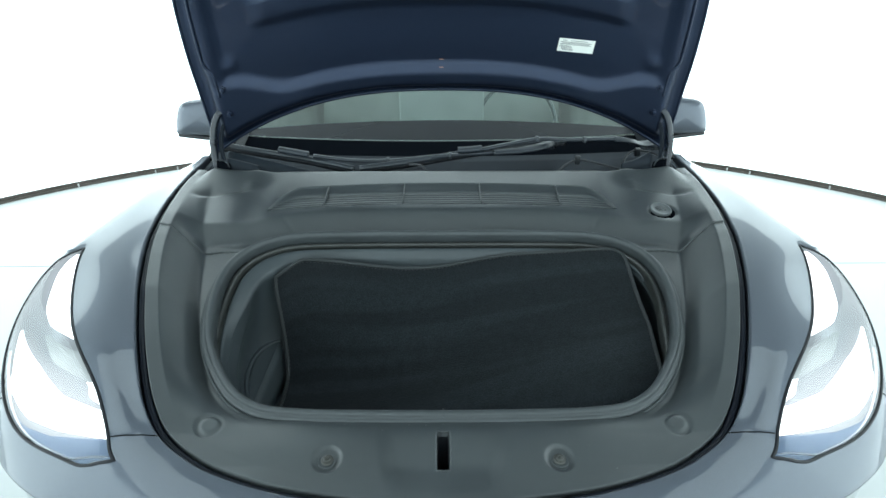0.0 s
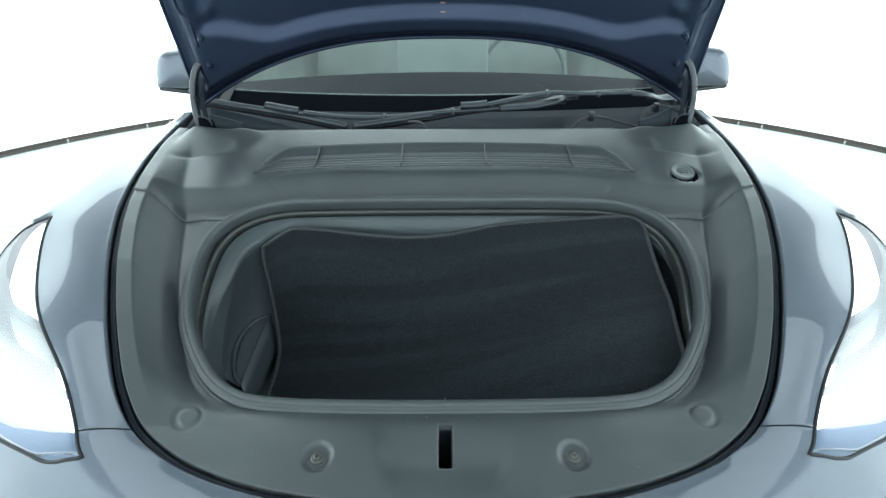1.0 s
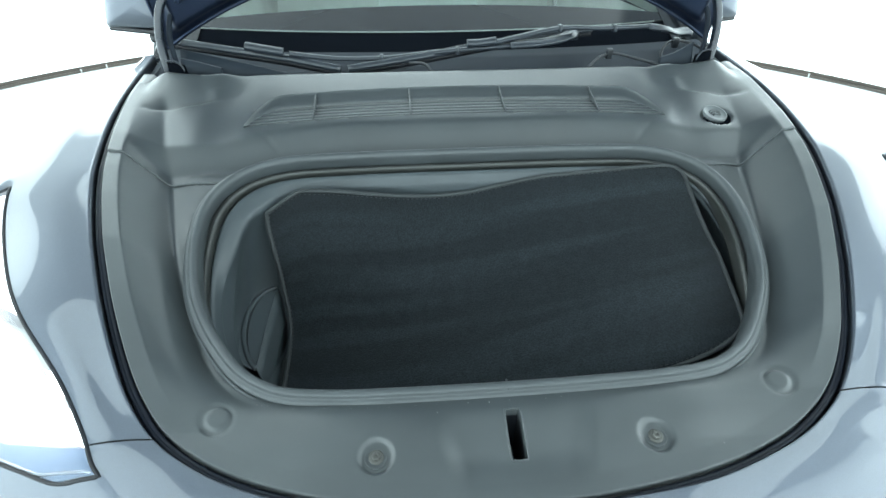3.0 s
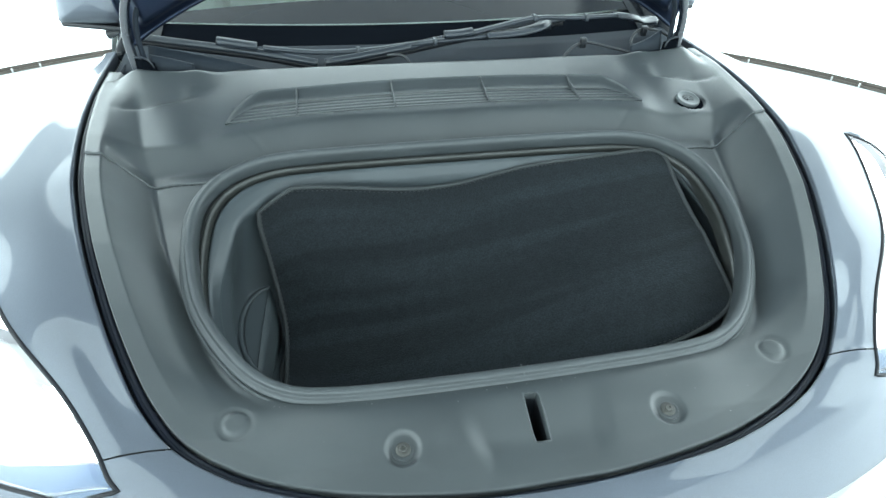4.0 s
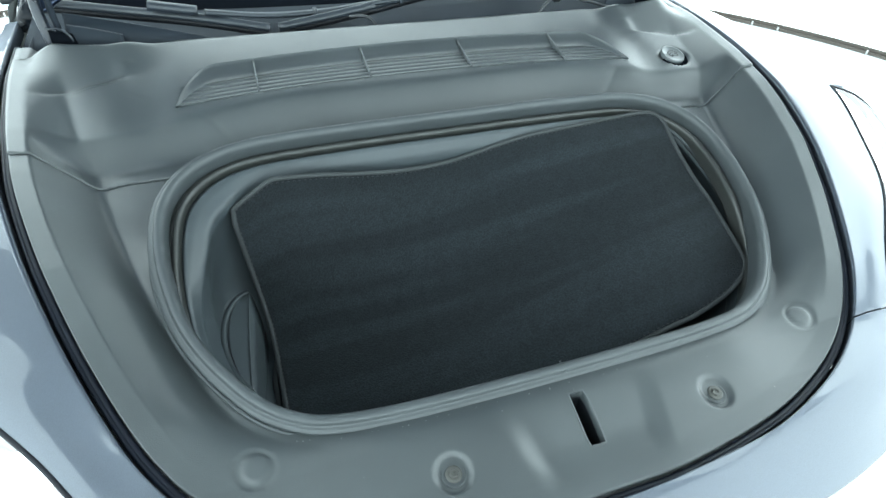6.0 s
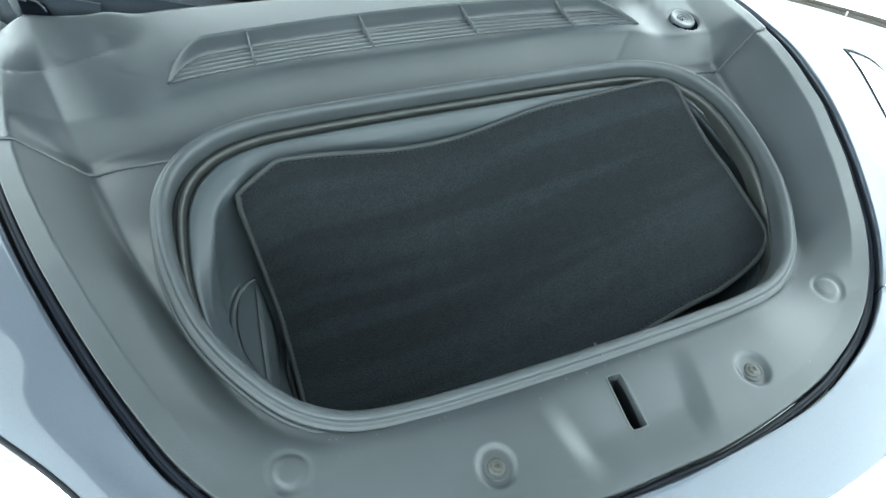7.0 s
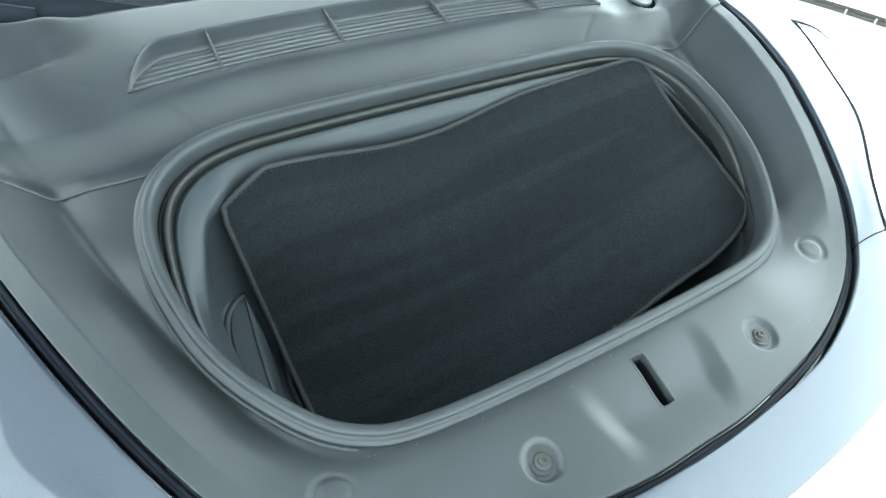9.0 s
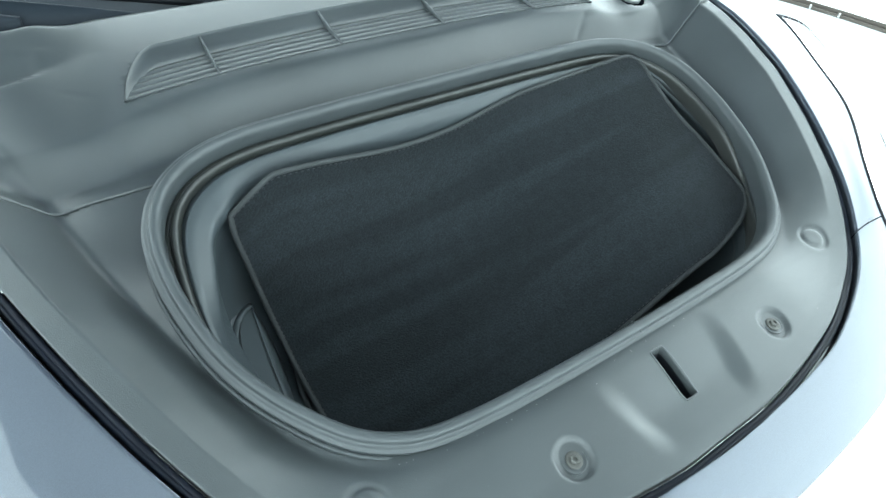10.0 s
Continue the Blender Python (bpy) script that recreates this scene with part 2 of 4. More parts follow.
def wall_arc(first, last, cove=False):
    """A stretch of the round wall between two of its 160 stations."""
    # cove: unseen glowing curve, added so the wings mirror white higher up
    rows = [ring(RADIUS + 0.06, h) for h in (0, 0.5, HEIGHT)] if not cove else [ring(RADIUS + 0.06 - r, h) for r, h in ((0, 0), (0, .5), (0, 2.95), (.04, 3.12), (.14, 3.25), (.26, 3.32), (.48, 3.36), (.78, 3.38))]
    return sheet([[row[i % 160] for row in rows] for i in range(first, last + 1)], False, True)


wall = thicken(part("wall_round", wall_arc(-16, 96, True), WALL_GLOW, label="seamless white backlit round booth wall, with an added glowing cove out of sight", kind="structure"), 0.08, 1.0)
# unseen stretch of wall, its glow dimmed to weaken the light from the front
dim_wall = thicken(part("wall_out_of_view", wall_arc(96, 144), WALL_DIM, label="unseen stretch of the white booth wall, its glow dimmed to weaken front light", kind="structure"), 0.08, 1.0)
bm = bmesh.new()
bm.faces.new([bm.verts.new(p) for p in ring(RADIUS + 0.3, 0.0)])
floor = tagged(part("floor", bm, WHITE_FLOOR, smooth=False), "glossy pale grey painted booth floor", kind="structure")
bm = bmesh.new()
bm.faces.new([bm.verts.new(p) for p in ring(RADIUS + 0.1, HEIGHT)][::-1])
ceiling = thicken(tagged(part("ceiling", bm, CEILING_WHITE, smooth=False), "flat pale grey booth ceiling", kind="structure"), 0.05)
LAMP_AT, LAMP_R = (-.25, 4.05), 2.4
bm = turned([(LAMP_R + .01, -0.06), (LAMP_R + .06, -0.05), (LAMP_R + .06, 0.0)], pose(*LAMP_AT, HEIGHT), 96)
lamp = tagged(part("ceiling_light", bm, TAB), "large round soft light panel on the ceiling", "ceiling light")
bm = turned([(LAMP_R, -0.064), (LAMP_R, -0.061)], pose(*LAMP_AT, HEIGHT), 96)
part("diffuser", bm, CEILING_GLOW, lamp, "glowing white diffuser", smooth=False)


def strip_light(x0, x1, y0, y1):
    """A long soft light strip under the ceiling with rounded ends: a white frame and a glowing diffuser."""
    w, h, r = (x1 - x0) / 2, (y1 - y0) / 2, min(x1 - x0, y1 - y0) * .42
    cx, cy = (x0 + x1) / 2, (y0 + y1) / 2
    rim = []
    for k, (sx, sy) in enumerate(((1, 1), (-1, 1), (-1, -1), (1, -1))):
        for q in np.linspace(0, 90, 9):
            a = radians(90 * k + q)
            rim.append((cx + sx * (w - r) + r * math.cos(a), cy + sy * (h - r) + r * math.sin(a)))
    z = HEIGHT - .10
    bm = sheet([[(x, y, HEIGHT - .001), (x, y, z)] for x, y in rim], True, True)
    bmesh.ops.recalc_face_normals(bm, faces=bm.faces)
    strip = tagged(part("strip_light", bm, TAB, smooth=False), "long white soft light strip under the booth ceiling", "ceiling light", "strip lights under the ceiling")
    bm = bmesh.new()
    bm.faces.new([bm.verts.new((x, y, z + .004)) for x, y in rim][::-1])
    part("diffuser", bm, CEILING_GLOW, strip, "glowing white diffuser", smooth=False)


for s in (-1, 1):
    strip_light(*sorted((s * 1.75, s * 2.75)), -.9, 1.25)
prof = [(-.03, 0), (0.060, 0), (0.060, 0.022), (0.048, 0.022), (0.048, 0.012), (0.030, 0.012), (0.030, 0.050), (0.018, 0.050), (0.018, 0.088), (-.03, 0.088)]
base = part("baseboard", tube(ring(RADIUS, 0.0, 200), prof, True), BROWN, label="brown metal track round the foot of the wall", smooth=False, kind="structure")
for i in range(48):
    a = 2 * math.pi * (i + 0.3 * (i % 3)) / 48
    m = pose(CENTRE[0] + (RADIUS - 0.064) * math.cos(a), CENTRE[1] + (RADIUS - 0.064) * math.sin(a), 0.020, 0, 0, math.degrees(a))
    bm = box((0.012, 0.014, 0.036), bevel=0.004)
    bm.transform(m)
    part("clip", bm, TAB, base)
for x0, x1 in ((-4.4, -0.9), (0.9, 4.4)):
    part("floor_joint", box((x1 - x0, 0.006, 0.003), ((x0 + x1) / 2, 3.45, 0.0005)), TRIM_GREY, floor, smooth=False)

# ---- the car ----
car = tagged(new("car"), "blue-grey metallic electric car with its bonnet raised", "car")

# half outlines, front middle to rear middle; x is mirrored
SEAL = [(0, .842), (.157, .844), (.26, .849), (.332, .863), (.393, .897), (.444, .956), (.480, 1.018), (.5, 1.081), (.511, 1.156), (.505, 1.228),
        (.475, 1.285), (.42, 1.325), (.34, 1.345), (.2, 1.353), (0, 1.354)]
EDGE = [(0, .697), (.085, .698), (.19, .711), (.278, .729), (.361, .758), (.417, .786), (.464, .819), (.495, .852), (.527, .9), (.573, .992), (.62, 1.107),
        (.656, 1.213), (.680, 1.30), (.712, 1.45), (.737, 1.60), (.758, 1.77)]
EDGE_Y = [.69, .76, .82, .85, .9, 1.0, 1.107, 1.213, 1.291, 1.4, 1.6, 1.8]
EDGE_Z = [.812, .820, .838, .855, .884, .932, .976, 1.006, 1.024, 1.041, 1.062, 1.072]
VALLEY_Y = [.864, .947, 1.017, 1.102, 1.346, 1.42, 1.50, 1.60, 1.70]
VALLEY_Z = [.834, .843, .868, .898, .951, .974, 1.004, 1.030, 1.052]


def loop(half):
    h = list(half)
    return h + [(-x, y) for x, y in h[-2:0:-1]]


def seal_plane(y):
    return .835 + .348 * (np.clip(y, .864, 1.345) - .864)


SEAL_XY = spline(loop(SEAL), 360, True)
EDGE_R = spline(EDGE, 200)
EDGE_U = np.vstack([EDGE_R[::-1], mirrored(EDGE_R)[1:]])


def edge_distance(x, y):
    best = np.full(x.shape, 9.0)
    for p, q in zip(EDGE_U[:-4:4], EDGE_U[4::4]):
        vx, vy = q - p
        t = np.clip(((x - p[0]) * vx + (y - p[1]) * vy) / (vx * vx + vy * vy), 0, 1)
        best = np.minimum(best, np.hypot(x - p[0] - t * vx, y - p[1] - t * vy))
    return best


def grille_front(x):
    return 1.490 - .028 * np.clip(np.abs(x) / .465, 0, 1.1) ** 2.6


def grille_rear(x):
    return 1.598 - .022 * np.clip(np.abs(x) / .41, 0, 1.2) ** 2


def grille_half(q):
    """Half the grille's width, q from its front edge (0) to its rear edge (1)."""
    return .466 - .030 * q - .030 * np.clip(q, 0, 1) ** 3


def top_z(x, y):
    """The flat top of the cowl cover round the grille."""
    return 1.0245 + .26 * (y - 1.455)


def plateau(x, y):
    a = np.abs(x)
    top = top_z(x, y) - .004
    # slightly arched pads at both ends, a low slanting step behind them
    step = y - (1.540 + .40 * (.659 - a))
    pad = 1.005 + .235 * (y - 1.407) - .0095 * smooth01(step, -.0012, .0012) * smooth01(a, .545, .575) + .22 * np.clip(step, 0, 1)
    pad = pad - 1.6 * np.clip(.578 - a, 0, .1) ** 2
    return top + (pad - top) * smooth01(a, .455, .545)


def ramp(x, a, b):
    """A straight slope with rounded ends."""
    t = np.clip((x - a) / (b - a), 0, 1)
    return .55 * t + .45 * smooth01(t, 0, 1)


def cover_base(x, y):
    a, d = np.abs(x), edge_distance(x, y)
    zo, zv, zb = np.interp(y, EDGE_Y, EDGE_Z), np.interp(y, VALLEY_Y, VALLEY_Z), seal_plane(y)
    zo = zo - .10 * np.minimum(d, .025)
    zb = zb - .008 - .036 * smooth01(y, 1.06, 1.30)
    low = zv + (zb - zv) * smooth01(d, .088, .140)
    k = smooth01(y, .80, .93)
    t = np.clip((d - .025) / .067, 0, 1)
    fall = np.clip(d / .13, 0, 1) * (1 - k) + t * k
    f = zo + ((.841 - .020 * smooth01(a, .24, .40)) * (1 - k) + low * k - zo) * fall
    edge = 1.462 - .056 * smooth01(a, .22, .60)
    step = ramp(y, edge - .046, edge)
    foot = zv + (zb - zv) * smooth01(d, .075, .14)
    rear = foot + (plateau(x, y) - foot) * step
    # the side band's inner face runs straight down to the cover
    face = np.clip((d - .025) / (np.interp(y, (1.335, 1.39, 1.54, 1.66), (.094, .086, .078, .070)) - .025), 0, 1)
    rear = zo + (rear - zo) * face
    return np.where(y > 1.335, rear, f)


def cover_details(x, y):
    """Scoop round the latch slot, seats of the bonnet stops, round caps, the filler's dish."""
    f = -.0115 * smooth01(.080 + .24 * (y - .725) - np.abs(x), -.018, .018) * (1 - smooth01(y, .745, .84)) * smooth01(y, .700, .765)
    for s in (-1, 1):
        r = np.hypot(x - s * .187, y - .767)
        f = f - .0052 * (1 - smooth01(r, .0195, .0240))
        r = np.hypot(x - s * .404, (y - .838))
        f = f - .0026 * (1 - smooth01(r, .0195, .0255)) + .0032 * (1 - smooth01(np.hypot(x - s * .402, y - .839), .0135, .0190))
    return f - .009 * (1 - smooth01(np.hypot(x - .588, y - 1.460), .031, .035))


def cover_height(x, y):
    return cover_base(x, y) + cover_details(x, y)


def polar(loop_xy, centre, angles):
    d = np.array(loop_xy) - centre
    th, r = np.arctan2(d[:, 1], d[:, 0]), np.hypot(d[:, 0], d[:, 1])
    o = np.argsort(th)
    th, r = th[o], r[o]
    return np.interp(angles, np.r_[th - 2 * np.pi, th, th + 2 * np.pi], np.r_[r, r, r])


MID = np.array((0.0, 1.13))
REAR_Y = 1.672
edge_front = [tuple(p) for p in EDGE_R if p[1] < REAR_Y]
corner = edge_front[-1][0] + .001
outer = edge_front + [(x, REAR_Y) for x in np.linspace(corner, -corner, 200)] + [(-x, y) for x, y in edge_front[::-1]]
dense = []
for p, q in zip(outer, outer[1:] + outer[:1]):
    for k in range(4):
        dense.append(((p[0] * (4 - k) + q[0] * k) / 4, (p[1] * (4 - k) + q[1] * k) / 4))
TH = np.linspace(-np.pi, np.pi, 761)[:-1]
r_in, r_out = polar(SEAL_XY, MID, TH) - .012, polar(dense, MID, TH)
F = np.linspace(0, 1, 64)
R = r_in[:, None] + (r_out - r_in)[:, None] * F[None, :]
GX, GY = MID[0] + R * np.cos(TH)[:, None], MID[1] + R * np.sin(TH)[:, None]
GZ = cover_base(GX, GY)
# the moulding's creases are eased by hand-width, but for its rim
ease = smooth01(edge_distance(GX, GY), np.where(GY > 1.34, .080, .033), np.where(GY > 1.34, .100, .046)) * (1 - .92 * smooth01(np.abs(GX), .50, .55) * (np.abs(GY - 1.49) < .13))
for _ in range(4):
    near = .25 * (np.roll(GZ, 1, 0) + np.roll(GZ, -1, 0)) + .25 * (np.c_[GZ[:, :1], GZ[:, :-1]] + np.c_[GZ[:, 1:], GZ[:, -1:]])
    GZ = GZ + (near - GZ) * ease
GZ = GZ + cover_details(GX, GY)
# the rear cover is its own moulding, laid 3 mm over the front apron
for name, keep_rear, label in (("front_apron", False, "matte dark grey moulded apron round the trunk opening"), ("cowl_cover", True, "matte dark grey moulded cowl cover with an air grille")):
    zz = GZ + (.003 if keep_rear else 0)
    bm = sheet(np.stack([GX, GY, zz], 2), True)
    geom = bm.verts[:] + bm.edges[:] + bm.faces[:]
    bmesh.ops.bisect_plane(bm, geom=geom, plane_co=(0, 1.335, 0), plane_no=(0, 1, 0), clear_inner=keep_rear, clear_outer=not keep_rear)
    # turned-down outer rim
    rim = [e for e in bm.edges if e.is_boundary]
    made = bmesh.ops.extrude_edge_only(bm, edges=rim)
    for v in made["geom"]:
        if isinstance(v, bmesh.types.BMVert):
            v.co.z -= .014 if not keep_rear else .006
    bmesh.ops.recalc_face_normals(bm, faces=bm.faces)
    ob = part(name, bm, PLASTIC, car, label)
    if keep_rear:
        cowl_cover = ob
    else:
        apron = ob


def cut(ob, cutter):
    """Cuts the cutter's volume out of a mesh, then drops the cutter."""
    m = ob.modifiers.new("cut", "BOOLEAN")
    m.object, m.operation, m.solver = cutter, "DIFFERENCE", "EXACT"
    bpy.context.view_layer.update()
    me = bpy.data.meshes.new_from_object(ob.evaluated_get(bpy.context.evaluated_depsgraph_get()))
    ob.modifiers.clear()
    ob.data = me
    bpy.data.objects.remove(cutter)


# the grille's well: a hole through the cowl cover, its walls and its dark bottom
def grille_at(x_share, q):
    """A point of the grille's plan: x_share from -1 to 1 across, q from front to rear."""
    x = x_share * float(grille_half(q))
    return x, float(grille_front(x) * (1 - q) + grille_rear(x) * q)


OUTLINE = [grille_at(a, 0) for a in np.linspace(-1, 1, 60)] + [grille_at(1, q) for q in np.linspace(.05, .93, 18)]
OUTLINE += [grille_at(a, 1) for a in np.linspace(.985, -.985, 60)] + [grille_at(-1, q) for q in np.linspace(.93, .05, 18)]
bm = bmesh.new()
low_ring, high_ring = [bm.verts.new((x, y, .98)) for x, y in OUTLINE], [bm.verts.new((x, y, 1.13)) for x, y in OUTLINE]
bm.faces.new(low_ring[::-1])
bm.faces.new(high_ring)
for k in range(len(OUTLINE)):
    n = (k + 1) % len(OUTLINE)
    bm.faces.new([low_ring[k], low_ring[n], high_ring[n], high_ring[k]])
thicken(cowl_cover, .0025)
cut(cowl_cover, part("cutter", bm, VOID))


# the well's wall falls away from the rim; at the rear it is a broad slope down to the louvres
FIELD = .70


def well_ring(depth, pull):
    ring_points = []
    for x, y in OUTLINE:
        gf, gr = float(grille_front(x)), float(grille_rear(x))
        q = (y - gf) / (gr - gf)
        yy = gf + (gr - gf) * (q * (1 - pull * (1 - FIELD)) + .004)
        ring_points.append((x * (1 - .006 * pull), yy, float(top_z(x, y)) - depth * (.35 + .65 * float(smooth01(q, .0, .9)))))
    return ring_points


rings = [well_ring(d, p) for d, p in ((-.0008, 0), (.0012, .03), (.0045, .15), (.0125, .62), (.0165, .90), (.0225, 1.0), (.034, 1.0))]
well = part("grille_well", sheet([list(col) for col in zip(*rings)], True), PLASTIC, cowl_cover)
bm = bmesh.new()
bm.faces.new([bm.verts.new(p) for p in rings[-1]])
part("well_bottom", bm, PLASTIC_BLACK, cowl_cover, smooth=False)

# latch slot: a real hole with a rim, its shaft coloured black as shade
SLOT_Y0, SLOT_Y1, SLOT_W = .752, .818, .0105
apron.modifiers.new("thick", "SOLIDIFY").thickness = .003
cutter = part("cutter", box((SLOT_W * 2, SLOT_Y1 - SLOT_Y0, .1), (0, (SLOT_Y0 + SLOT_Y1) / 2, .83), bevel=.004), VOID)
cut(apron, cutter)
slot = spline([(SLOT_W, SLOT_Y0 + .006), (SLOT_W, SLOT_Y1 - .006), (SLOT_W - .005, SLOT_Y1), (-SLOT_W + .005, SLOT_Y1), (-SLOT_W, SLOT_Y1 - .006), (-SLOT_W, SLOT_Y0 + .006),
               (-SLOT_W + .005, SLOT_Y0), (SLOT_W - .005, SLOT_Y0)], 80, True)
zs = cover_height(slot[:, 0] * 2, slot[:, 1])
part("slot_rim", tube(np.c_[slot * (1.08, 1.0) + (0, 0), zs + .0002], round_profile(.0013, .0010, 8), True), PLASTIC, apron)
slot_mid = np.array((0, (SLOT_Y0 + SLOT_Y1) / 2))
inset = (slot - slot_mid) * (.86, .96) + slot_mid - (.0008, .0006)
flange = np.stack([np.c_[slot, zs - .0005], np.c_[slot * .35 + inset * .65, zs - .006], np.c_[inset, zs - .011]], 1)
part("slot_flange", sheet(flange, True), PLASTIC, apron)
shaft = np.stack([np.c_[inset, zs - .011], np.c_[inset, zs - .03], np.c_[inset, zs * 0 + .74]], 1)
part("latch_shaft", sheet(shaft, True), PLASTIC_BLACK, apron)
bm = box((.03, .09, .004), (0, .785, .742))
bm = tube([(0, .775, .762), (.0, .795, .77), (.0, .81, .768)], round_profile(.003, .003, 8), bm=bm)
part("latch", bm, PLASTIC_BLACK, apron, "dark steel bonnet latch")
for s in (-1, 1):
    x, y = s * .187, .767
    z = float(cover_height(np.array([x]), np.array([y]))[0])
    m = pose(x, y, z, 10, 0, 0)
    stop = part("bonnet_stop", turned([(.0150, -.004), (.0150, .0006), (.0142, .0010), (.0130, .0004), (.0110, .0004)], m), PLASTIC, apron, "round seat of a bonnet stop")
    part("washer", turned([(.0100, 0), (.0100, .0020), (.0088, .0027), (.006, .0027)], m), STEEL, stop, "dull steel washer")
    bm = turned([(.0058, .002), (.0058, .0050), (.0048, .0060), (.0028, .0060), (.0026, .0045)], m, 6)
    part("bolt", bm, STEEL, stop, smooth=False)

# trunk seal
N_SEAL = len(SEAL_XY)
SEAL_Z = seal_plane(SEAL_XY[:, 1])
SEAL_3D = np.c_[SEAL_XY, SEAL_Z]
UP = np.array((0, -.348, 1)) / math.hypot(.348, 1)
bulb = spline([(-.001, -.058), (-.001, -.002), (-.0002, .0028), (.0014, .0048), (.0040, .0058), (.0070, .0058), (.0080, .0074), (.0088, .0104), (.0104, .0120), (.0138, .0128), (.0175, .0119), (.0208, .0084), (.0226, .002), (.0228, -.010), (.0228, -.024)], 46)
seal = part("trunk_seal", tube(SEAL_3D, [tuple(p) for p in bulb], True, UP), RUBBER, car, "soft dark grey rubber seal round the trunk opening")
bead = spline([(.0285, -.034), (.0285, -.017), (.0298, -.0115), (.0335, -.0085), (.0372, -.0105), (.0390, -.0155), (.0394, -.024), (.0394, -.038)], 24)
bead = [tuple(p) for p in bead]
DEEP = smooth01(SEAL_XY[:, 0], .30, .42) * smooth01(SEAL_XY[:, 1], .98, 1.08)
FORE = (1 - smooth01(SEAL_XY[:, 1], 1.02, 1.24)) * (1 - DEEP)
DROP = .034 * FORE
tan = np.roll(SEAL_XY, -1, 0) - np.roll(SEAL_XY, 1, 0)
tan /= np.linalg.norm(tan, axis=1)[:, None]
INWARD = np.c_[-tan[:, 1], tan[:, 0]]
BEAD_3D = SEAL_3D - np.c_[INWARD * .018 * FORE[:, None], DROP]
part("inner_bead", tube(BEAD_3D, bead, True, UP), RUBBER_DARK, seal, "darker inner bead of the seal")
# dark strip laid between bulb and bead as the recess's shade
part("groove_shade", tube(BEAD_3D, [(.0220, -.034), (.0220, -.016), (.0292, -.016), (.0292, -.034)], True, UP), RUBBER_DARK, seal)
FOOT_3D = SEAL_3D - np.c_[SEAL_XY * 0, .036 * smooth01(SEAL_XY[:, 1], 1.06, 1.30)]
part("outer_foot", tube(FOOT_3D, [(-.0058, -.014), (-.0058, -.0062), (-.0050, -.0050), (-.0036, -.0046), (-.0010, -.0042), (-.0008, -.014)], True, UP), RUBBER, seal, "flat outer lip of the seal")
bm = box((.0025, .020, .0010), (0, .8535, .8482), (8, 0, 0), .0004)
part("seal_joint", bm, RUBBER, seal, "glued butt joint of the seal")

# pale grit caught along the seal's outer lip and on the apron
rng = random.Random(7)
bm = bmesh.new()
for k in range(36):
    x = rng.uniform(-.40, .42)
    near = int(np.argmin(np.hypot(SEAL_XY[:, 0] - x, SEAL_XY[:, 1] - .85)))
    if k < 24:
        q = SEAL_XY[near] - INWARD[near] * rng.uniform(.0074, .0105)
    else:
        q = SEAL_XY[near] - INWARD[near] * rng.uniform(.012, .10)
    z = float(cover_height(np.array([q[0]]), np.array([q[1]]))[0])
    size = rng.uniform(.0003, .0007)
    box((size * rng.uniform(1, 2.2), size, size * .6), (q[0], q[1], z + .0003), (0, 0, rng.uniform(0, 180)), bm=bm)
part("grit", bm, GRIT, apron, "pale specks of grit", smooth=False, kind="stuff")

# trunk tub
TUB_FLOOR = .625
rings = []
TAPER = smooth01(SEAL_XY[:, 1:], 1.08, 1.22)
BROAD_SIDE = smooth01(np.abs(INWARD[:, 0]), .45, .99)[:, None]
LEDGE = smooth01(np.abs(INWARD[:, 0]), .05, .55)[:, None] * TAPER * np.where(SEAL_XY[:, :1] > 0, .45, 1)
CORNER = (smooth01(np.abs(2 * INWARD[:, 0] * INWARD[:, 1]), .25, 1) * (INWARD[:, 1] < 0) * np.where(SEAL_XY[:, 0] > 0, 1, .15))[:, None]
for n, h in ((.020, -.034), (.0390, -.034), (.0415, -.029)):
    rings.append(np.c_[SEAL_XY + INWARD * (n - (n - .036) * (n > .039) * DEEP[:, None] - .018 * FORE[:, None]), SEAL_Z + h - DROP - .004 * DEEP])
# a sloping ledge below the seal, its crease, then the hollow wall down to the floor
for h, n_end, n_side in ((-.029, .0430, .0440), (-.037, .0465, .0545), (-.046, .0503, .0650), (-.0495, .0514, .0680)):
    rings.append(np.c_[SEAL_XY + INWARD * (n_end + (n_side - n_end) * LEDGE - (n_end - .030) * DEEP[:, None] - .016 * FORE[:, None]), SEAL_Z + h - DROP])
for q, n_end, n_side in ((0, .0522, .0696), (.02, .0524, .0702), (.05, .0520, .0690), (.12, .0520, .0690), (.25, .053, .0705), (.37, .055, .0735), (.54, .060, .0810),
                          (.71, .074, .096), (.85, .096, .114), (.95, .120, .130), (1, .150, .148), (1, .22, .20)):
    z = (SEAL_Z - .053 - DROP) * (1 - q) + TUB_FLOOR * q
    hollow = float(.55 + .45 * smooth01(q, .0, .10)) * float((1 - smooth01(q, .45, .75))) * .045 * DEEP[:, None]
    hollow = hollow + .028 * (SEAL_XY[:, :1] < 0) * BROAD_SIDE * float(smooth01(q, .0, .55) * (1 - smooth01(q, .80, 1)))
    rings.append(np.c_[SEAL_XY + INWARD * (n_end + (n_side - n_end) * (LEDGE if q < .1 else BROAD_SIDE) - .024 * CORNER * float(smooth01(q, .02, .3)) - hollow - .014 * FORE[:, None] * (1 - q)), z])
rings.append(np.c_[SEAL_XY * .12 + MID * .88, np.full(N_SEAL, TUB_FLOOR)])
tub = part("trunk_tub", sheet(np.stack(rings, 1), True), PLASTIC_TUB, car, "deep moulded dark plastic front trunk tub")
# half-round boss that stands out of the tub's side wall, with a flat lid
A_, B_ = np.array((-.406, 1.258, .746)), np.array((-.419, 1.066, .704))


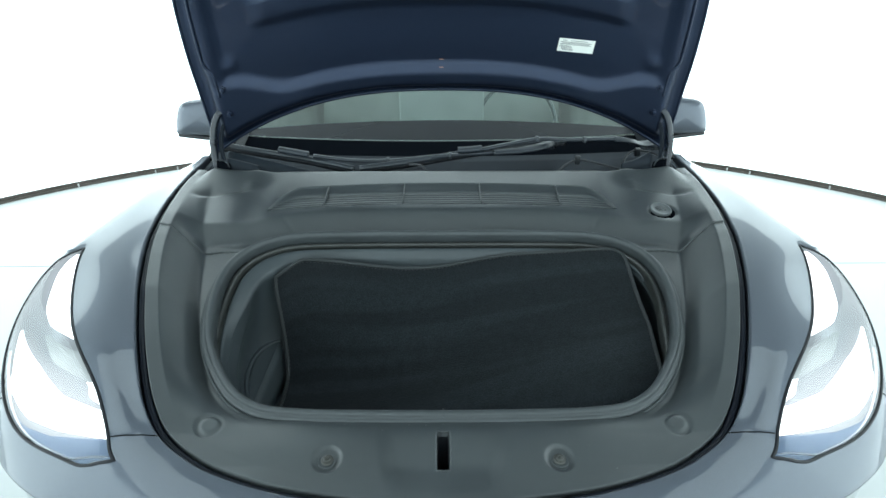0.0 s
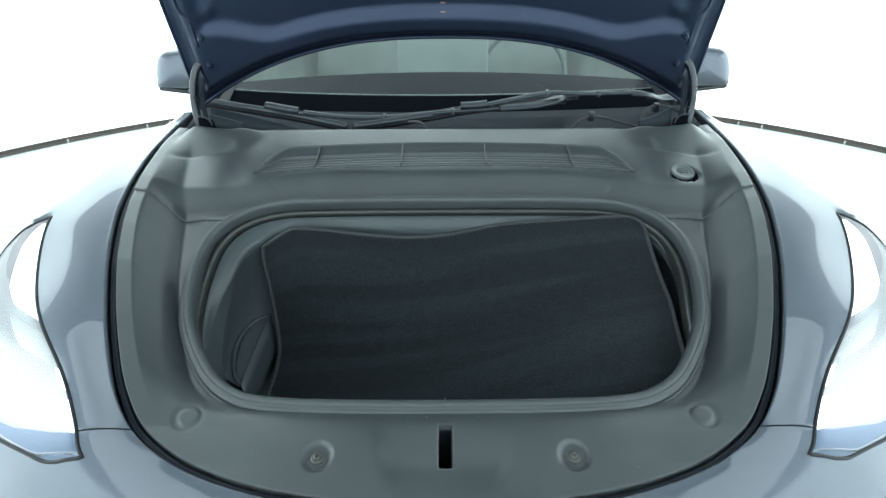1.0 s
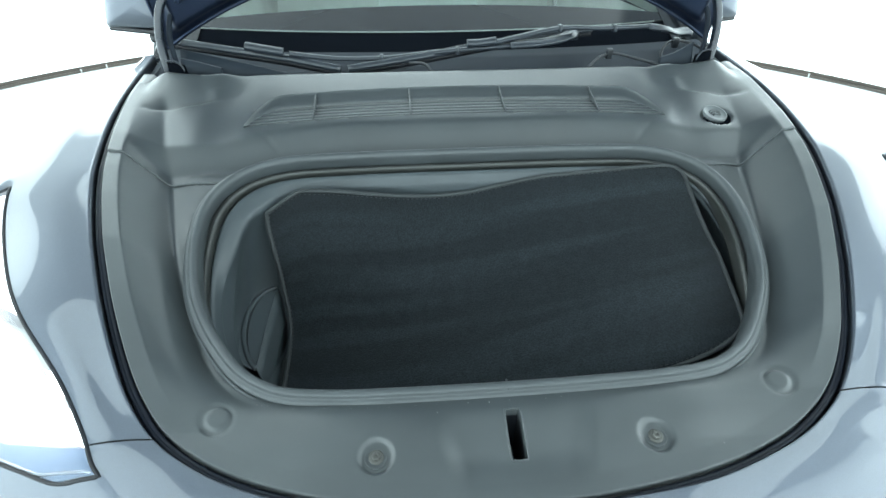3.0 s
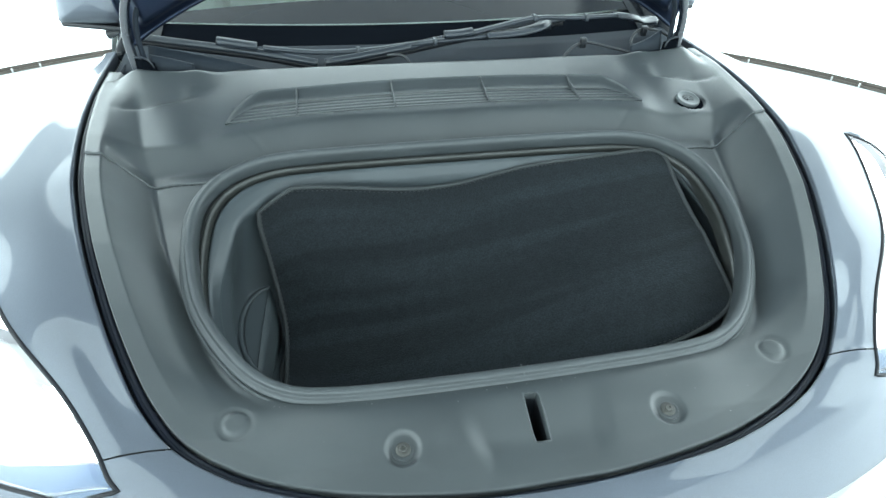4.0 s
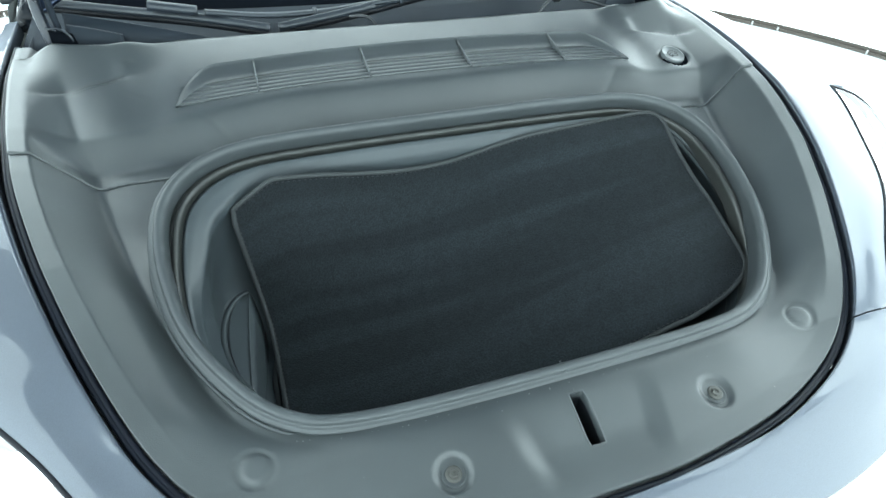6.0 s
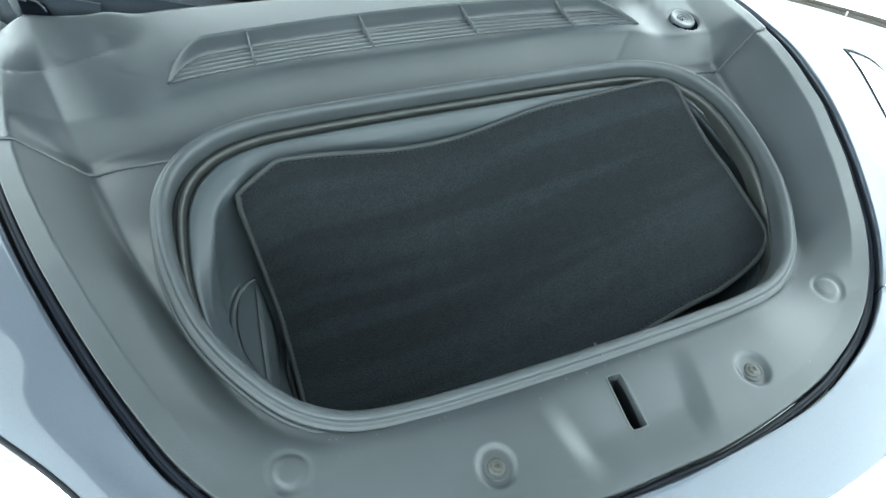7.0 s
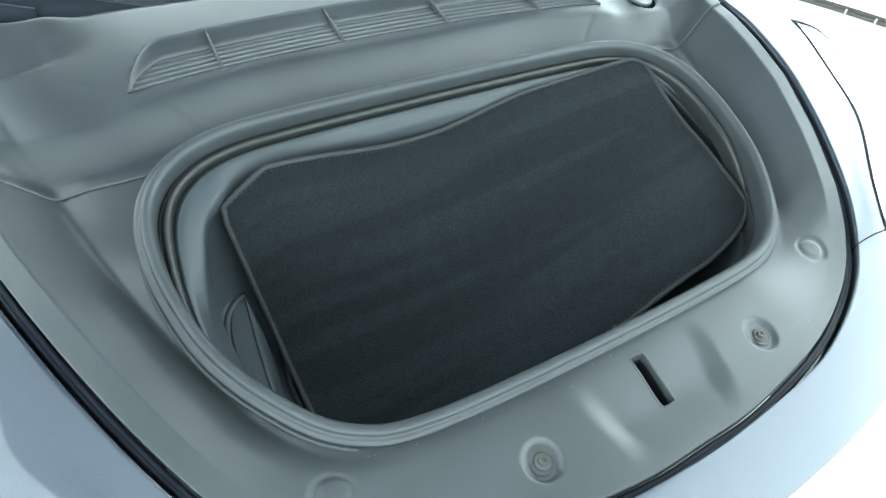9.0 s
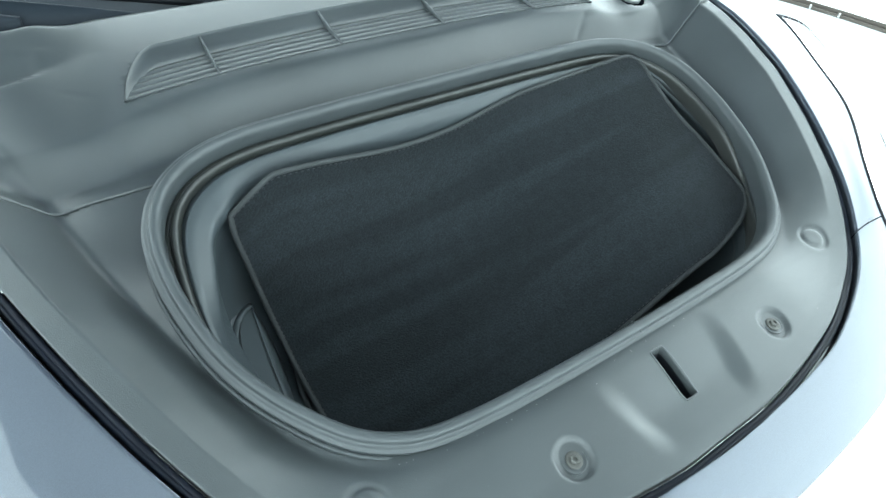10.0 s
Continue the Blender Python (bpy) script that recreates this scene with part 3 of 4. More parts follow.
def boss_point(k, w, up=0.0):
    """k along the straight edge, w from that edge (0) to the arc (1)."""
    out = math.sin(math.pi * k ** .85) ** .65 * w
    return A_ + (B_ - A_) * k + np.array((-.037 * out, 0, .008 * out + up))


KS = .5 - .5 * np.cos(np.linspace(0, np.pi, 41))
rows = [[tuple(boss_point(k, w)) for w in np.linspace(0, 1.16, 9)] + [tuple(boss_point(k, 1.16) + np.array((-.010, 0, .004))), tuple(boss_point(k, 1.16) + np.array((-.026, 0, .022)))] for k in KS]
panel = part("side_panel", sheet(rows, flip=True), PLASTIC_TUB, tub, "half-round pocket cover on the tub wall")
thicken(panel, .003)
part("panel_bead", tube(spline([boss_point(k, 1.16) for k in KS], 60), round_profile(.0052, .0044, 10)), PLASTIC_TUB, panel)
part("panel_line", tube(spline([boss_point(k, .93, .0012) for k in KS[1:-1]], 60), round_profile(.0009, .0009, 6)), PLASTIC_BLACK, panel)
part("panel_edge", tube(spline([boss_point(k, .06, .0012) for k in KS[::4]], 40), round_profile(.0014, .0012, 8)), PLASTIC_TUB, panel)
skirt = [[tuple(boss_point(k, 0) + np.array((.016 * q, 0, -.085 * q))) for q in np.linspace(0, 1, 4)] for k in KS[::4]]
thicken(part("boss_side", sheet(skirt), PLASTIC_TUB, panel), .002)

# carpet mat: bent up the rear wall, one front corner held up by the seal
U = .5 * np.linspace(0, 1, 90) + .5 * (.5 - .5 * np.cos(np.linspace(0, np.pi, 90)))
left = spline([(1.260, .961), (1.258, .913), (1.253, .852), (1.242, .768), (1.218, .693), (1.17, .660), (1.08, .652), (.97, .645), (.915, .643)], 70)
mid = spline([(1.299, .940), (1.286, .888), (1.268, .835), (1.21, .79), (1.14, .755), (1.06, .728), (.98, .703), (.92, .69)], 70)
right = spline([(1.294, .966), (1.23, .922), (1.155, .884), (1.07, .857), (1.0, .836), (.955, .812), (.93, .79)], 70)


def mat_point(u, j):
    wl, wr = (1 - smooth01(u, .0, .62)), smooth01(u, .38, 1.0)
    wm = 1 - wl - wr
    y, z = left[j] * wl + mid[j] * wm + right[j] * wr
    v = j / 69
    xl = np.interp(v, (0, .12, .5, 1), (-.394, -.400, -.380, -.372))
    xr = np.interp(v, (0, .5, .85, 1), (.436, .448, .434, .400))
    x = xl + (xr - xl) * u
    z += (.006 * math.sin(9 * u + 1) * (1 - v) + .012 * float(smooth01(u, .45, .68)) * (1 - v) - .006 * math.sin(math.pi * u) * (1 - v))
    return x, y, z + .003 * math.sin(14 * u + 3 * v)


grid = np.array([[mat_point(u, j) for j in range(70)] for u in U])


def mat_cut(grid):
    """Rounds the corners of the mat by pulling its border in."""
    g = grid.copy()
    n, m = g.shape[:2]
    for i in range(n):
        u = U[i]
        bend, end = max(0, (u - .955) / .045), max(0, (u - .86) / .14)
        lo = .072 * max(0, 1 - u / .080) ** 1.1 + .08 * (1 - math.sqrt(max(0, 1 - bend ** 2)))
        hi = 1 - .06 * max(0, 1 - u / .06) ** 2 - .065 * end ** 1.3 - .085 * (1 - math.sqrt(max(0, 1 - end ** 4)))
        for j in range(m):
            v = lo + (hi - lo) * j / (m - 1)
            k = v * (m - 1)
            a = int(min(m - 2, k))
            g[i, j] = grid[i, a] + (grid[i, a + 1] - grid[i, a]) * (k - a)
    return g


grid = mat_cut(grid)
mat = part("trunk_mat", sheet(grid, flip=True), CARPET)
uv = mat.data.uv_layers.new(name="pile")
for lp in mat.data.loops:
    uv.data[lp.index].uv = (U[lp.vertex_index // 70], lp.vertex_index % 70 / 69)
tagged(mat, "dark charcoal carpet mat lying bent inside the trunk tub", "mat")
thicken(mat, .006)
border = np.vstack([grid[:, 0], grid[-1, 1:], grid[-2::-1, -1], grid[0, -2:0:-1]])
part("binding", tube(spline(border, 400, True), round_profile(.0042, .0034, 8), True, (0, -.4, 1)), BINDING, mat, "stitched cloth edge binding")

# the mat's lower layer shows beside its lower left edge
fold = [grid[0, j] + np.array((-.010 * float(smooth01(j, 38, 46)), 0, -.010)) for j in range(36, 70)]
part("lower_layer", tube(spline(fold, 60), round_profile(.0046, .0036, 8), up=(0, -.4, 1)), BINDING, mat, "edge of the mat's lower layer")

# stitches along the binding
inner_border = np.vstack([grid[1:-1, 1], grid[-2, 2:-1], grid[-3:0:-1, -2], grid[1, -3:1:-1]])
way = spline(inner_border, 560, True)
bm = bmesh.new()
for k in range(0, 560, 2):
    p, q = Vector(way[k]), Vector(way[(k + 1) % 560])
    r = p + (q - p) * .9
    tube([p + Vector((0, 0, .0012)), (p + r) / 2 + Vector((0, 0, .0019)), r + Vector((0, 0, .0012))], [(-.0006, -.0006), (.0006, -.0006), (0, .0008)], bm=bm, up=(0.1, -.5, 1))
part("stitching", bm, BINDING, mat, "grey thread stitches")

# air grille in the cowl cover: louvres and cross bars
def louvre_point(x_share, q, lift):
    x, y = grille_at(x_share, q * FIELD)
    return x, y, float(top_z(x, y)) - .0035 - .011 * q + lift


for k in range(5):
    q0, q1 = (k + .02) / 5, (k + .90) / 5
    grid = [[louvre_point(a * .994, q, h) for q, h in ((q0, -.012), (q0, -.0008), (q0 + .012, .0004), ((q0 + q1) / 2, .0008), (q1 - .010, .0006), (q1, -.0006), (q1, -.012))] for a in np.linspace(-1, 1, 44)]
    part("louvre", sheet(grid), PLASTIC, cowl_cover)
for x in (-.322, -.107, .107, .322):
    y0, y1 = float(grille_front(x)) + .001, float(grille_rear(x)) - .001
    way = [(x, y, float(top_z(x, y)) - .0065) for y in np.linspace(y0, y1, 5)]
    part("cross_bar", tube(way, [(-.0017, -.018), (.0017, -.018), (.0016, .0046), (.0008, .0054), (-.0008, .0054), (-.0016, .0046)]), PLASTIC, cowl_cover)
# washer filler cap
m = pose(.586, 1.462, 1.0158, 20, 4, 0)
bm = turned([(.030, -.006), (.031, .004), (.0295, .0055), (.0270, .005), (.0262, .001), (.0262, -.012)], m, 40)
cap = part("washer_cap", turned([(.0255, -.012), (.0282, .0055), (.0275, .0080), (.0245, .0084), (.0235, .0074), (.010, .0076)], m @ pose(-.003, .003, .001), 40), CAP_GREY, cowl_cover, "grey washer filler cap with a raised wiper sign")
# flat black disc takes the place of shade in the cap's dish
part("cap_dish_shade", turned([(.0335, -.02), (.0335, .0022), (.0325, .0030), (.005, .0030)], m @ pose(.004, -.007, 0), 40), VOID, cap)
sign = m @ pose(-.003, .003, .0085)
bm = bmesh.new()
for pts in ([(-.012, .002), (-.006, .008), (0, .010), (.006, .008), (.012, .002)], [(-.008, -.001), (-.0035, .0035), (0, .0045), (.0035, .0035), (.008, -.001)],
            [(-.012, .002), (-.008, -.006)], [(.012, .002), (.008, -.006)], [(-.008, -.006), (0, -.004), (.008, -.006)], [(-.0065, -.009), (.004, .007)]):
    tube([sign @ Vector((x * 1.15, y * 1.15, 0)) for x, y in pts], round_profile(.0013, .0010, 6), bm=bm)
part("wiper_sign", bm, PLASTIC_BLACK, cap, "moulded dark wiper sign")

# rear ends of the side bands, running up to the hinges
for s in (1, -1):
    ys = np.linspace(1.668, 1.73, 10)
    rows = []
    for y in ys:
        xo = float(np.interp(y, EDGE_R[:, 1], EDGE_R[:, 0]))
        z = float(np.interp(y, EDGE_Y, EDGE_Z))
        rows.append([(s * (xo - w), y, z + dz + .002) for w, dz in ((0, -.02), (0, 0), (.012, .0008), (.024, 0), (.034, -.010), (.056, -.034))])
    part("side_band_end", sheet(rows, flip=s > 0), PLASTIC, cowl_cover)

# weather strip in the gap between covers and wings
STRIP_IN = spline(EDGE, 160)
STRIP_3 = np.c_[STRIP_IN, np.interp(STRIP_IN[:, 1], EDGE_Y, EDGE_Z)]
STRIP_PROFILE = [(a * 1.22, b - .004) for a, b in [(.001, -.03), (.001, -.006), (.0020, -.0040), (.0050, -.0036), (.0056, -.0046), (.0062, -.0036), (.0088, -.0030), (.0098, -.0046), (.0102, -.03)]]
part("weather_strip", tube(np.vstack([STRIP_3[::-1], mirrored(STRIP_3)[1:]]), STRIP_PROFILE), GAP_NAVY, car, "dark navy rubber strip in the bonnet gap")

# ---- painted shell: control lines from the bonnet gap down the side ----
G_ = [(.790, 1.90, 1.092), (.768, 1.68, 1.086), (.738, 1.47, 1.069), (.700, 1.29, 1.044), (.680, 1.213, 1.022), (.645, 1.107, .990), (.598, .990, .945), (.551, .893, .896),
      (.518, .843, .866), (.480, .802, .848), (.428, .770, .832), (.367, .741, .826), (.281, .712, .822), (.191, .695, .820), (0, .681, .819)]
K1 = [(.845, 1.90, 1.048), (.838, 1.68, 1.056), (.830, 1.47, 1.048), (.832, 1.285, 1.013), (.815, 1.200, .990), (.775, 1.100, .953), (.709, .989, .926), (.630, .905, .889),
      (.588, .852, .863), (.556, .805, .838), (.538, .774, .823), (.450, .715, .806), (.330, .680, .800), (.210, .660, .798), (0, .647, .797)]
K2 = [(.905, 1.90, 1.01), (.903, 1.68, .995), (.895, 1.47, .985), (.872, 1.270, .992), (.885, 1.180, .968), (.900, 1.100, .918), (.875, 1.000, .866), (.830, .920, .826),
      (.766, .858, .806), (.684, .808, .801), (.594, .784, .816), (.474, .697, .790), (.345, .659, .786), (.220, .638, .784), (0, .626, .783)]
K3 = [(.955, 1.90, .82), (.960, 1.68, .80), (.958, 1.47, .79), (.945, 1.290, .78), (.935, 1.200, .76), (.925, 1.100, .74), (.905, .990, .72), (.868, .915, .74),
      (.800, .845, .754), (.728, .789, .760), (.652, .742, .762), (.500, .677, .763), (.364, .636, .763), (.232, .614, .763), (0, .605, .763)]
K3B = [(x * .997, y + .002, z - .06) if i < 7 else (x * .985, y + .006, z - .020) for i, (x, y, z) in enumerate(K3)]
K4 = [(.930, y, .28) if i < 5 else (x * .97, y + .05, .24) for i, (x, y, z) in enumerate(K3)]
# the wing's edge follows the covers' edge, a finger's breadth outside it
EDGE_T = np.gradient(EDGE_R, axis=0)
EDGE_N = np.c_[EDGE_T[:, 1], -EDGE_T[:, 0]] / np.linalg.norm(EDGE_T, axis=1)[:, None]
for i in range(2, 15):
    near = int(np.argmin(np.hypot(EDGE_R[:, 0] - G_[i][0], EDGE_R[:, 1] - G_[i][1])))
    p = EDGE_R[near] + EDGE_N[near] * .0165
    G_[i] = (max(0.0, float(p[0])) if i < 14 else 0.0, float(p[1]), float(np.interp(EDGE_R[near, 1], EDGE_Y, EDGE_Z)) + .003)
G_[0], G_[1] = (.787, 1.90, 1.080), (.763, 1.68, 1.069)
K0 = [(x - .002, y + .002, z - .028) for x, y, z in G_]
KM = [tuple(np.array(g) * (.56, .56, c) + np.array(k) * (.44, .44, 1 - c)) for g, k, c in zip(G_, K1, [.84] * 4 + [.92, .97, .97, .97, .90] + [.78, .74, .70, .68, .68, .68])]
LINES = [K0, G_, KM, K1, K2, K3, K3B, K4]
NV = (3, 10, 10, 18, 14, 3, 8)


def faired(line, sigma):
    """A dense copy of a control line, eased along its length; it is mirrored at the car's middle."""
    u = np.linspace(0, 14, 14 * 40 + 1)
    p = stations(line, u)
    k = int(3 * sigma * 40)
    w = np.exp(-.5 * (np.arange(-k, k + 1) / (sigma * 40)) ** 2)
    w /= w.sum()
    front = p[0] + (p[0] - p[1:k + 1])
    back = p[-2:-k - 2:-1] * (-1, 1, 1)
    full = np.vstack([front[::-1], p, back])
    return np.stack([np.convolve(full[:, j], w, "valid") for j in range(3)], 1)


FAIR = [faired(k, s) for k, s in zip(LINES, (.25, .25, .6, .35, .7, .7, .7, .9))]


def along(i, u):
    grid_u = np.linspace(0, 14, 14 * 40 + 1)
    return np.stack([np.interp(u, grid_u, FAIR[i][:, j]) for j in range(3)], 1)


def shell(u, rows, span=None):
    """Points of the shell at stations u, for the strips of LINES named in rows."""
    c = np.stack([along(i, u) for i in range(len(LINES))], 1)
    out = []
    for at, col in enumerate(c):
        line = []
        for r in rows:
            n = NV[r]
            ts = np.linspace(0, 1, n + 1) if span is None else np.linspace(span[0][at], span[1][at], n + 1)
            if r == 0:
                seg = col[0] + (col[1] - col[0]) * ts[:, None]
            else:
                a = col[r - 1] if r > 1 else 2 * col[1] - col[2]
                b, d = col[r], col[r + 1]
                e = col[r + 2] if r + 2 < len(col) else 2 * col[-1] - col[-2]
                t = ts[:, None]
                seg = 0.5 * (2 * b + (d - a) * t + (2 * a - 5 * b + 4 * d - e) * t ** 2 + (3 * b - a - 3 * d + e) * t ** 3)
            line.extend(seg if not line else seg[1:])
        out.append(line)
    return np.array(out)


LAMP_U0, LAMP_U1, JOINT = 3.42, 10.0, 9.02


def lamp_span(u):
    """How much of the strip the headlight takes at station u; the wing's skin fills the rest."""
    hi = np.interp(u, (3.42, 3.47, 3.58, 3.8, 4.2, 5.2, 9.4, 9.72, 9.86, 9.95, 10), (.03, .16, .36, .62, .84, .95, .985, .985, .96, .88, .72))
    return np.zeros(len(u)), hi


def shell_mesh(u0, u1, side, n, bm=None, low=None):
    """The skin between stations u0 and u1; low: the stations between which it runs below the headlight."""
    bm = bm or bmesh.new()
    lamp_a, lamp_b = max(u0, LAMP_U0), min(u1, LAMP_U1)
    spans = [(u0, lamp_a, (0, 1, 2, 3, 4, 5, 6)), (lamp_a, lamp_b, (0, 1, 2)), (*(low or (lamp_a, lamp_b)), (4, 5, 6)), (lamp_b, u1, (0, 1, 2, 3, 4, 5, 6))]
    for a, b, rows in spans:
        if b - a > 1e-6:
            us = np.linspace(a, b, max(6, int(n * (b - a))))
            g = shell(us, rows)
            if rows == (4, 5, 6):
                lo, hi = lamp_span(us)
                h = shell(us, (3,), (hi, np.ones(len(us))))
                sheet(mirrored(h) if side < 0 else h, flip=side < 0, bm=bm)
            g = mirrored(g) if side < 0 else g
            sheet(g, flip=side < 0, bm=bm)
    bmesh.ops.remove_doubles(bm, verts=bm.verts, dist=1e-5)
    # ease the skin between its fixed edges: the bonnet gap's lip and all open borders
    lip = np.vstack([FAIR[0], FAIR[1], FAIR[5][280:], FAIR[6][280:]])[::2] * (side, 1, 1)
    free = []
    for v in bm.verts:
        if not v.is_boundary and np.min(np.sum((lip - np.array(v.co)) ** 2, 1)) > 2.5e-5:
            free.append(v)
    for _ in range(60):
        bmesh.ops.smooth_vert(bm, verts=free, factor=.5, use_axis_x=True, use_axis_y=True, use_axis_z=True)
    return bm


for s in (1, -1):
    fender = part("fender", shell_mesh(0.0, JOINT - .05, s, 22, low=(LAMP_U0, 6.97)), PAINT, car, "glossy blue-grey metallic front wing")
bm = shell_mesh(JOINT, 14.0, 1, 26, low=(7.0, LAMP_U1))
other = bpy.data.meshes.new("other_half")
half = shell_mesh(JOINT, 14.0, -1, 26, low=(7.0, LAMP_U1))
half.to_mesh(other)
half.free()
bm.from_mesh(other)
bpy.data.meshes.remove(other)
bmesh.ops.remove_doubles(bm, verts=bm.verts, dist=1e-4)
bmesh.ops.recalc_face_normals(bm, faces=bm.faces)
bumper = part("front_bumper", bm, PAINT, car, "glossy blue-grey metallic bumper panel")
# dark backing behind the joint between wing and bumper
for s in (1, -1):
    g = shell(np.linspace(JOINT - .06, JOINT + .06, 4), (0, 1, 2))
    g[..., 2] -= .004
    part("joint_backing", sheet(mirrored(g) if s < 0 else g, flip=s < 0), VOID, bumper)


def headlight(side):
    u = np.linspace(LAMP_U0, LAMP_U1, 90)
    g = shell(u, (3,), lamp_span(u))
    g = mirrored(g) if side < 0 else g
    du, dv = np.gradient(g, axis=0), np.gradient(g, axis=1)
    nrm = np.cross(du, dv)
    nrm /= np.linalg.norm(nrm, axis=2)[..., None] + 1e-9
    if nrm[45, 9, 2] < 0:
        nrm = -nrm
    w = np.sin(np.pi * np.linspace(0, 1, g.shape[1]))[None, :, None] ** .6 * np.sin(np.pi * np.clip(np.linspace(0, 1, 90) * 1.02, 0, 1))[:, None, None] ** .5
    flip = side < 0
    lamp = part("headlight", sheet(g - nrm * .055 * w - np.array((0, 0, .002)), flip=flip), LAMP_GREY, car, "lit headlight with a clear swept-back lens")
    lens = part("lens", sheet(g + nrm * .004 * w, flip=flip), LENS, lamp, "clear glossy plastic lens")
    lens.visible_shadow = False
    # upper light guide by the inner edge, lower one along the bottom, grey bezel between
    def patch(i0, i1, v0, v1, deep, name, material, label):
        a, nv = g.shape[1] - 1, 10
        rows = []
        for i in range(i0, i1):
            t = (i - i0) / (i1 - i0 - 1)
            lo, hi = v0(t), v1(t)
            row = []
            for q in np.linspace(lo, hi, nv):
                f = q * a
                j = int(min(a - 1, f))
                k = f - j
                row.append(g[i, j] * (1 - k) + g[i, j + 1] * k - nrm[i, j] * deep * (w[i, j] + .15))
            rows.append(row)
        return part(name, sheet(rows, flip=flip), material, lamp, label)
    def bound(*pts):
        xs, vs = zip(*pts)
        return lambda t: float(np.interp(t, xs, vs))
    patch(2, 37, bound((0, .03), (1, .03)), bound((0, .62), (.3, .56), (.62, .52), (.80, .40), (1, .04)), .012, "upper_light_guide", LAMP_ON, "glowing white daytime light")
    patch(30, 50, bound((0, .52), (.35, .24), (.5, .03), (1, .02)), bound((0, .60), (.5, .52), (1, .16)), .030, "reflector_bowl", LAMP_BOWL, "pale bright reflector bowl")
    patch(48, 60, bound((0, .14), (.5, .03), (1, .02)), bound((0, .22), (.5, .26), (1, .12)), .034, "middle_light_guide", LAMP_ON, "narrow glowing light strip")
    patch(28, 77, bound((0, .88), (.25, .62), (.5, .46), (.66, .20), (.73, .02), (1, .02)), bound((0, .93), (.4, .95), (.62, .86), (.80, .64), (.92, .36), (1, .05)), .018, "lower_light_guide", LAMP_ON, "glowing white main light")
    patch(50, 89, bound((0, .955), (.3, .90), (.5, .72), (.62, .42), (.70, .03), (1, .02)), bound((0, .985), (1, .985)), .006, "lower_trim", LAMP_BLUE, "bluish glass trim strip")
    # silver line along the lower edge, and fine ribs under the main light
    low = [g[i, int(round((g.shape[1] - 1) * q))] - nrm[i, -2] * .003 for i, q in zip(range(34, 88), np.r_[np.full(50, .95), np.array((.90, .70, .40, .10))])]
    part("silver_rim", tube(spline(low[:50:3] + low[50:], 90), round_profile(.0028, .0022, 8)), CHROME, lamp, "bright silver line along the lower edge")
    for k in range(3):
        rib = [g[i, int(round((g.shape[1] - 1) * q))] - nrm[i, 4] * (.014 + .002 * k) for i, q in zip(range(78 + 2 * k, 84 + 2 * k), np.linspace(.03, .50 - .1 * k, 6))]
        part("rib", tube(spline(rib, 14), round_profile(.0012, .0012, 6)), CHROME, lamp)
    line = np.vstack([g[:, 0], g[-1, 1:], g[-2::-1, -1], g[0, -2:0:-1]])
    part("gasket", tube(spline(line, 220, True), round_profile(.0030, .0024, 8), True), RUBBER_BLACK, lamp, "thin black gasket round the lens")
    return lamp


for s in (1, -1):
    headlight(s)

# ---- raised bonnet: built closed, then swung up about its hinges ----
HINGE_Y, HINGE_Z, OPEN = 1.80, 1.085, 75.0
hx, hy = np.linspace(-1, 1, 121), np.linspace(0, 1, 111)
HALF_B = np.linspace(-.2, 1.2, 141)
HALF_W = np.convolve(np.pad(np.interp(HALF_B, (-.05, 0, .05, .1, .2, .35, .5, .62, .75, 1, 1.2), (.2, .30, .40, .46, .54, .628, .684, .706, .713, .706, .700)), 8, "edge"), np.hanning(19)[1:-1] / np.hanning(19).sum(), "valid")


def hood_point(a, b):
    """a across, b from front to rear, closed position."""
    # half width at that depth, and front and rear edges bowed across
    x = a * float(np.interp(b, HALF_B, HALF_W))
    front = .69 + .085 * abs(a) ** 2.2 * (1 - b) ** 2
    rear = 1.80 - .190 * (1 - abs(a) ** 2.5)
    y = front + (rear - front) * b
    zo = float(np.interp(y, EDGE_Y, EDGE_Z))
    crown = .032 * (1 - a * a) * min(1, 3.5 * b + .15)
    return x, y, zo + .023 + crown


SWING = Matrix.Translation((0, HINGE_Y - .01, HINGE_Z + .03)) @ Matrix.Rotation(radians(-OPEN), 4, "X") @ Matrix.Translation((0, -HINGE_Y, -HINGE_Z))


def inner_depth(a, b):
    """How far the inner panel lies below the skin: a box frame along the edges, a hollow field between, with beads."""
    edge = min(1 - abs(a), .9)
    rim = float(smooth01(edge, .03, .075)) * float(smooth01(1 - b, .006, .03)) * float(smooth01(b, .01, .05))
    start = .900 - .085 * float(smooth01(abs(a), .60, .90))
    t = (b - start) / .034
    frame_rear = float(np.clip(t, 0, 1)) * .8 + .2 * float(smooth01(t, -.15, 1.15))
    frame_side = float(smooth01(abs(a), .86, .90))
    stiff = max(frame_rear, frame_side * .8)
    d = .006 + .022 * rim + .015 * stiff * rim
    d += .007 * math.exp(-((abs(a) - .845) / .022) ** 2 - ((b - .80) / .020) ** 2)
    d += .009 * float(smooth01(.042 - abs(b - .690), 0, .018)) * float(smooth01(.74 - abs(a), 0, .08)) * rim
    return d


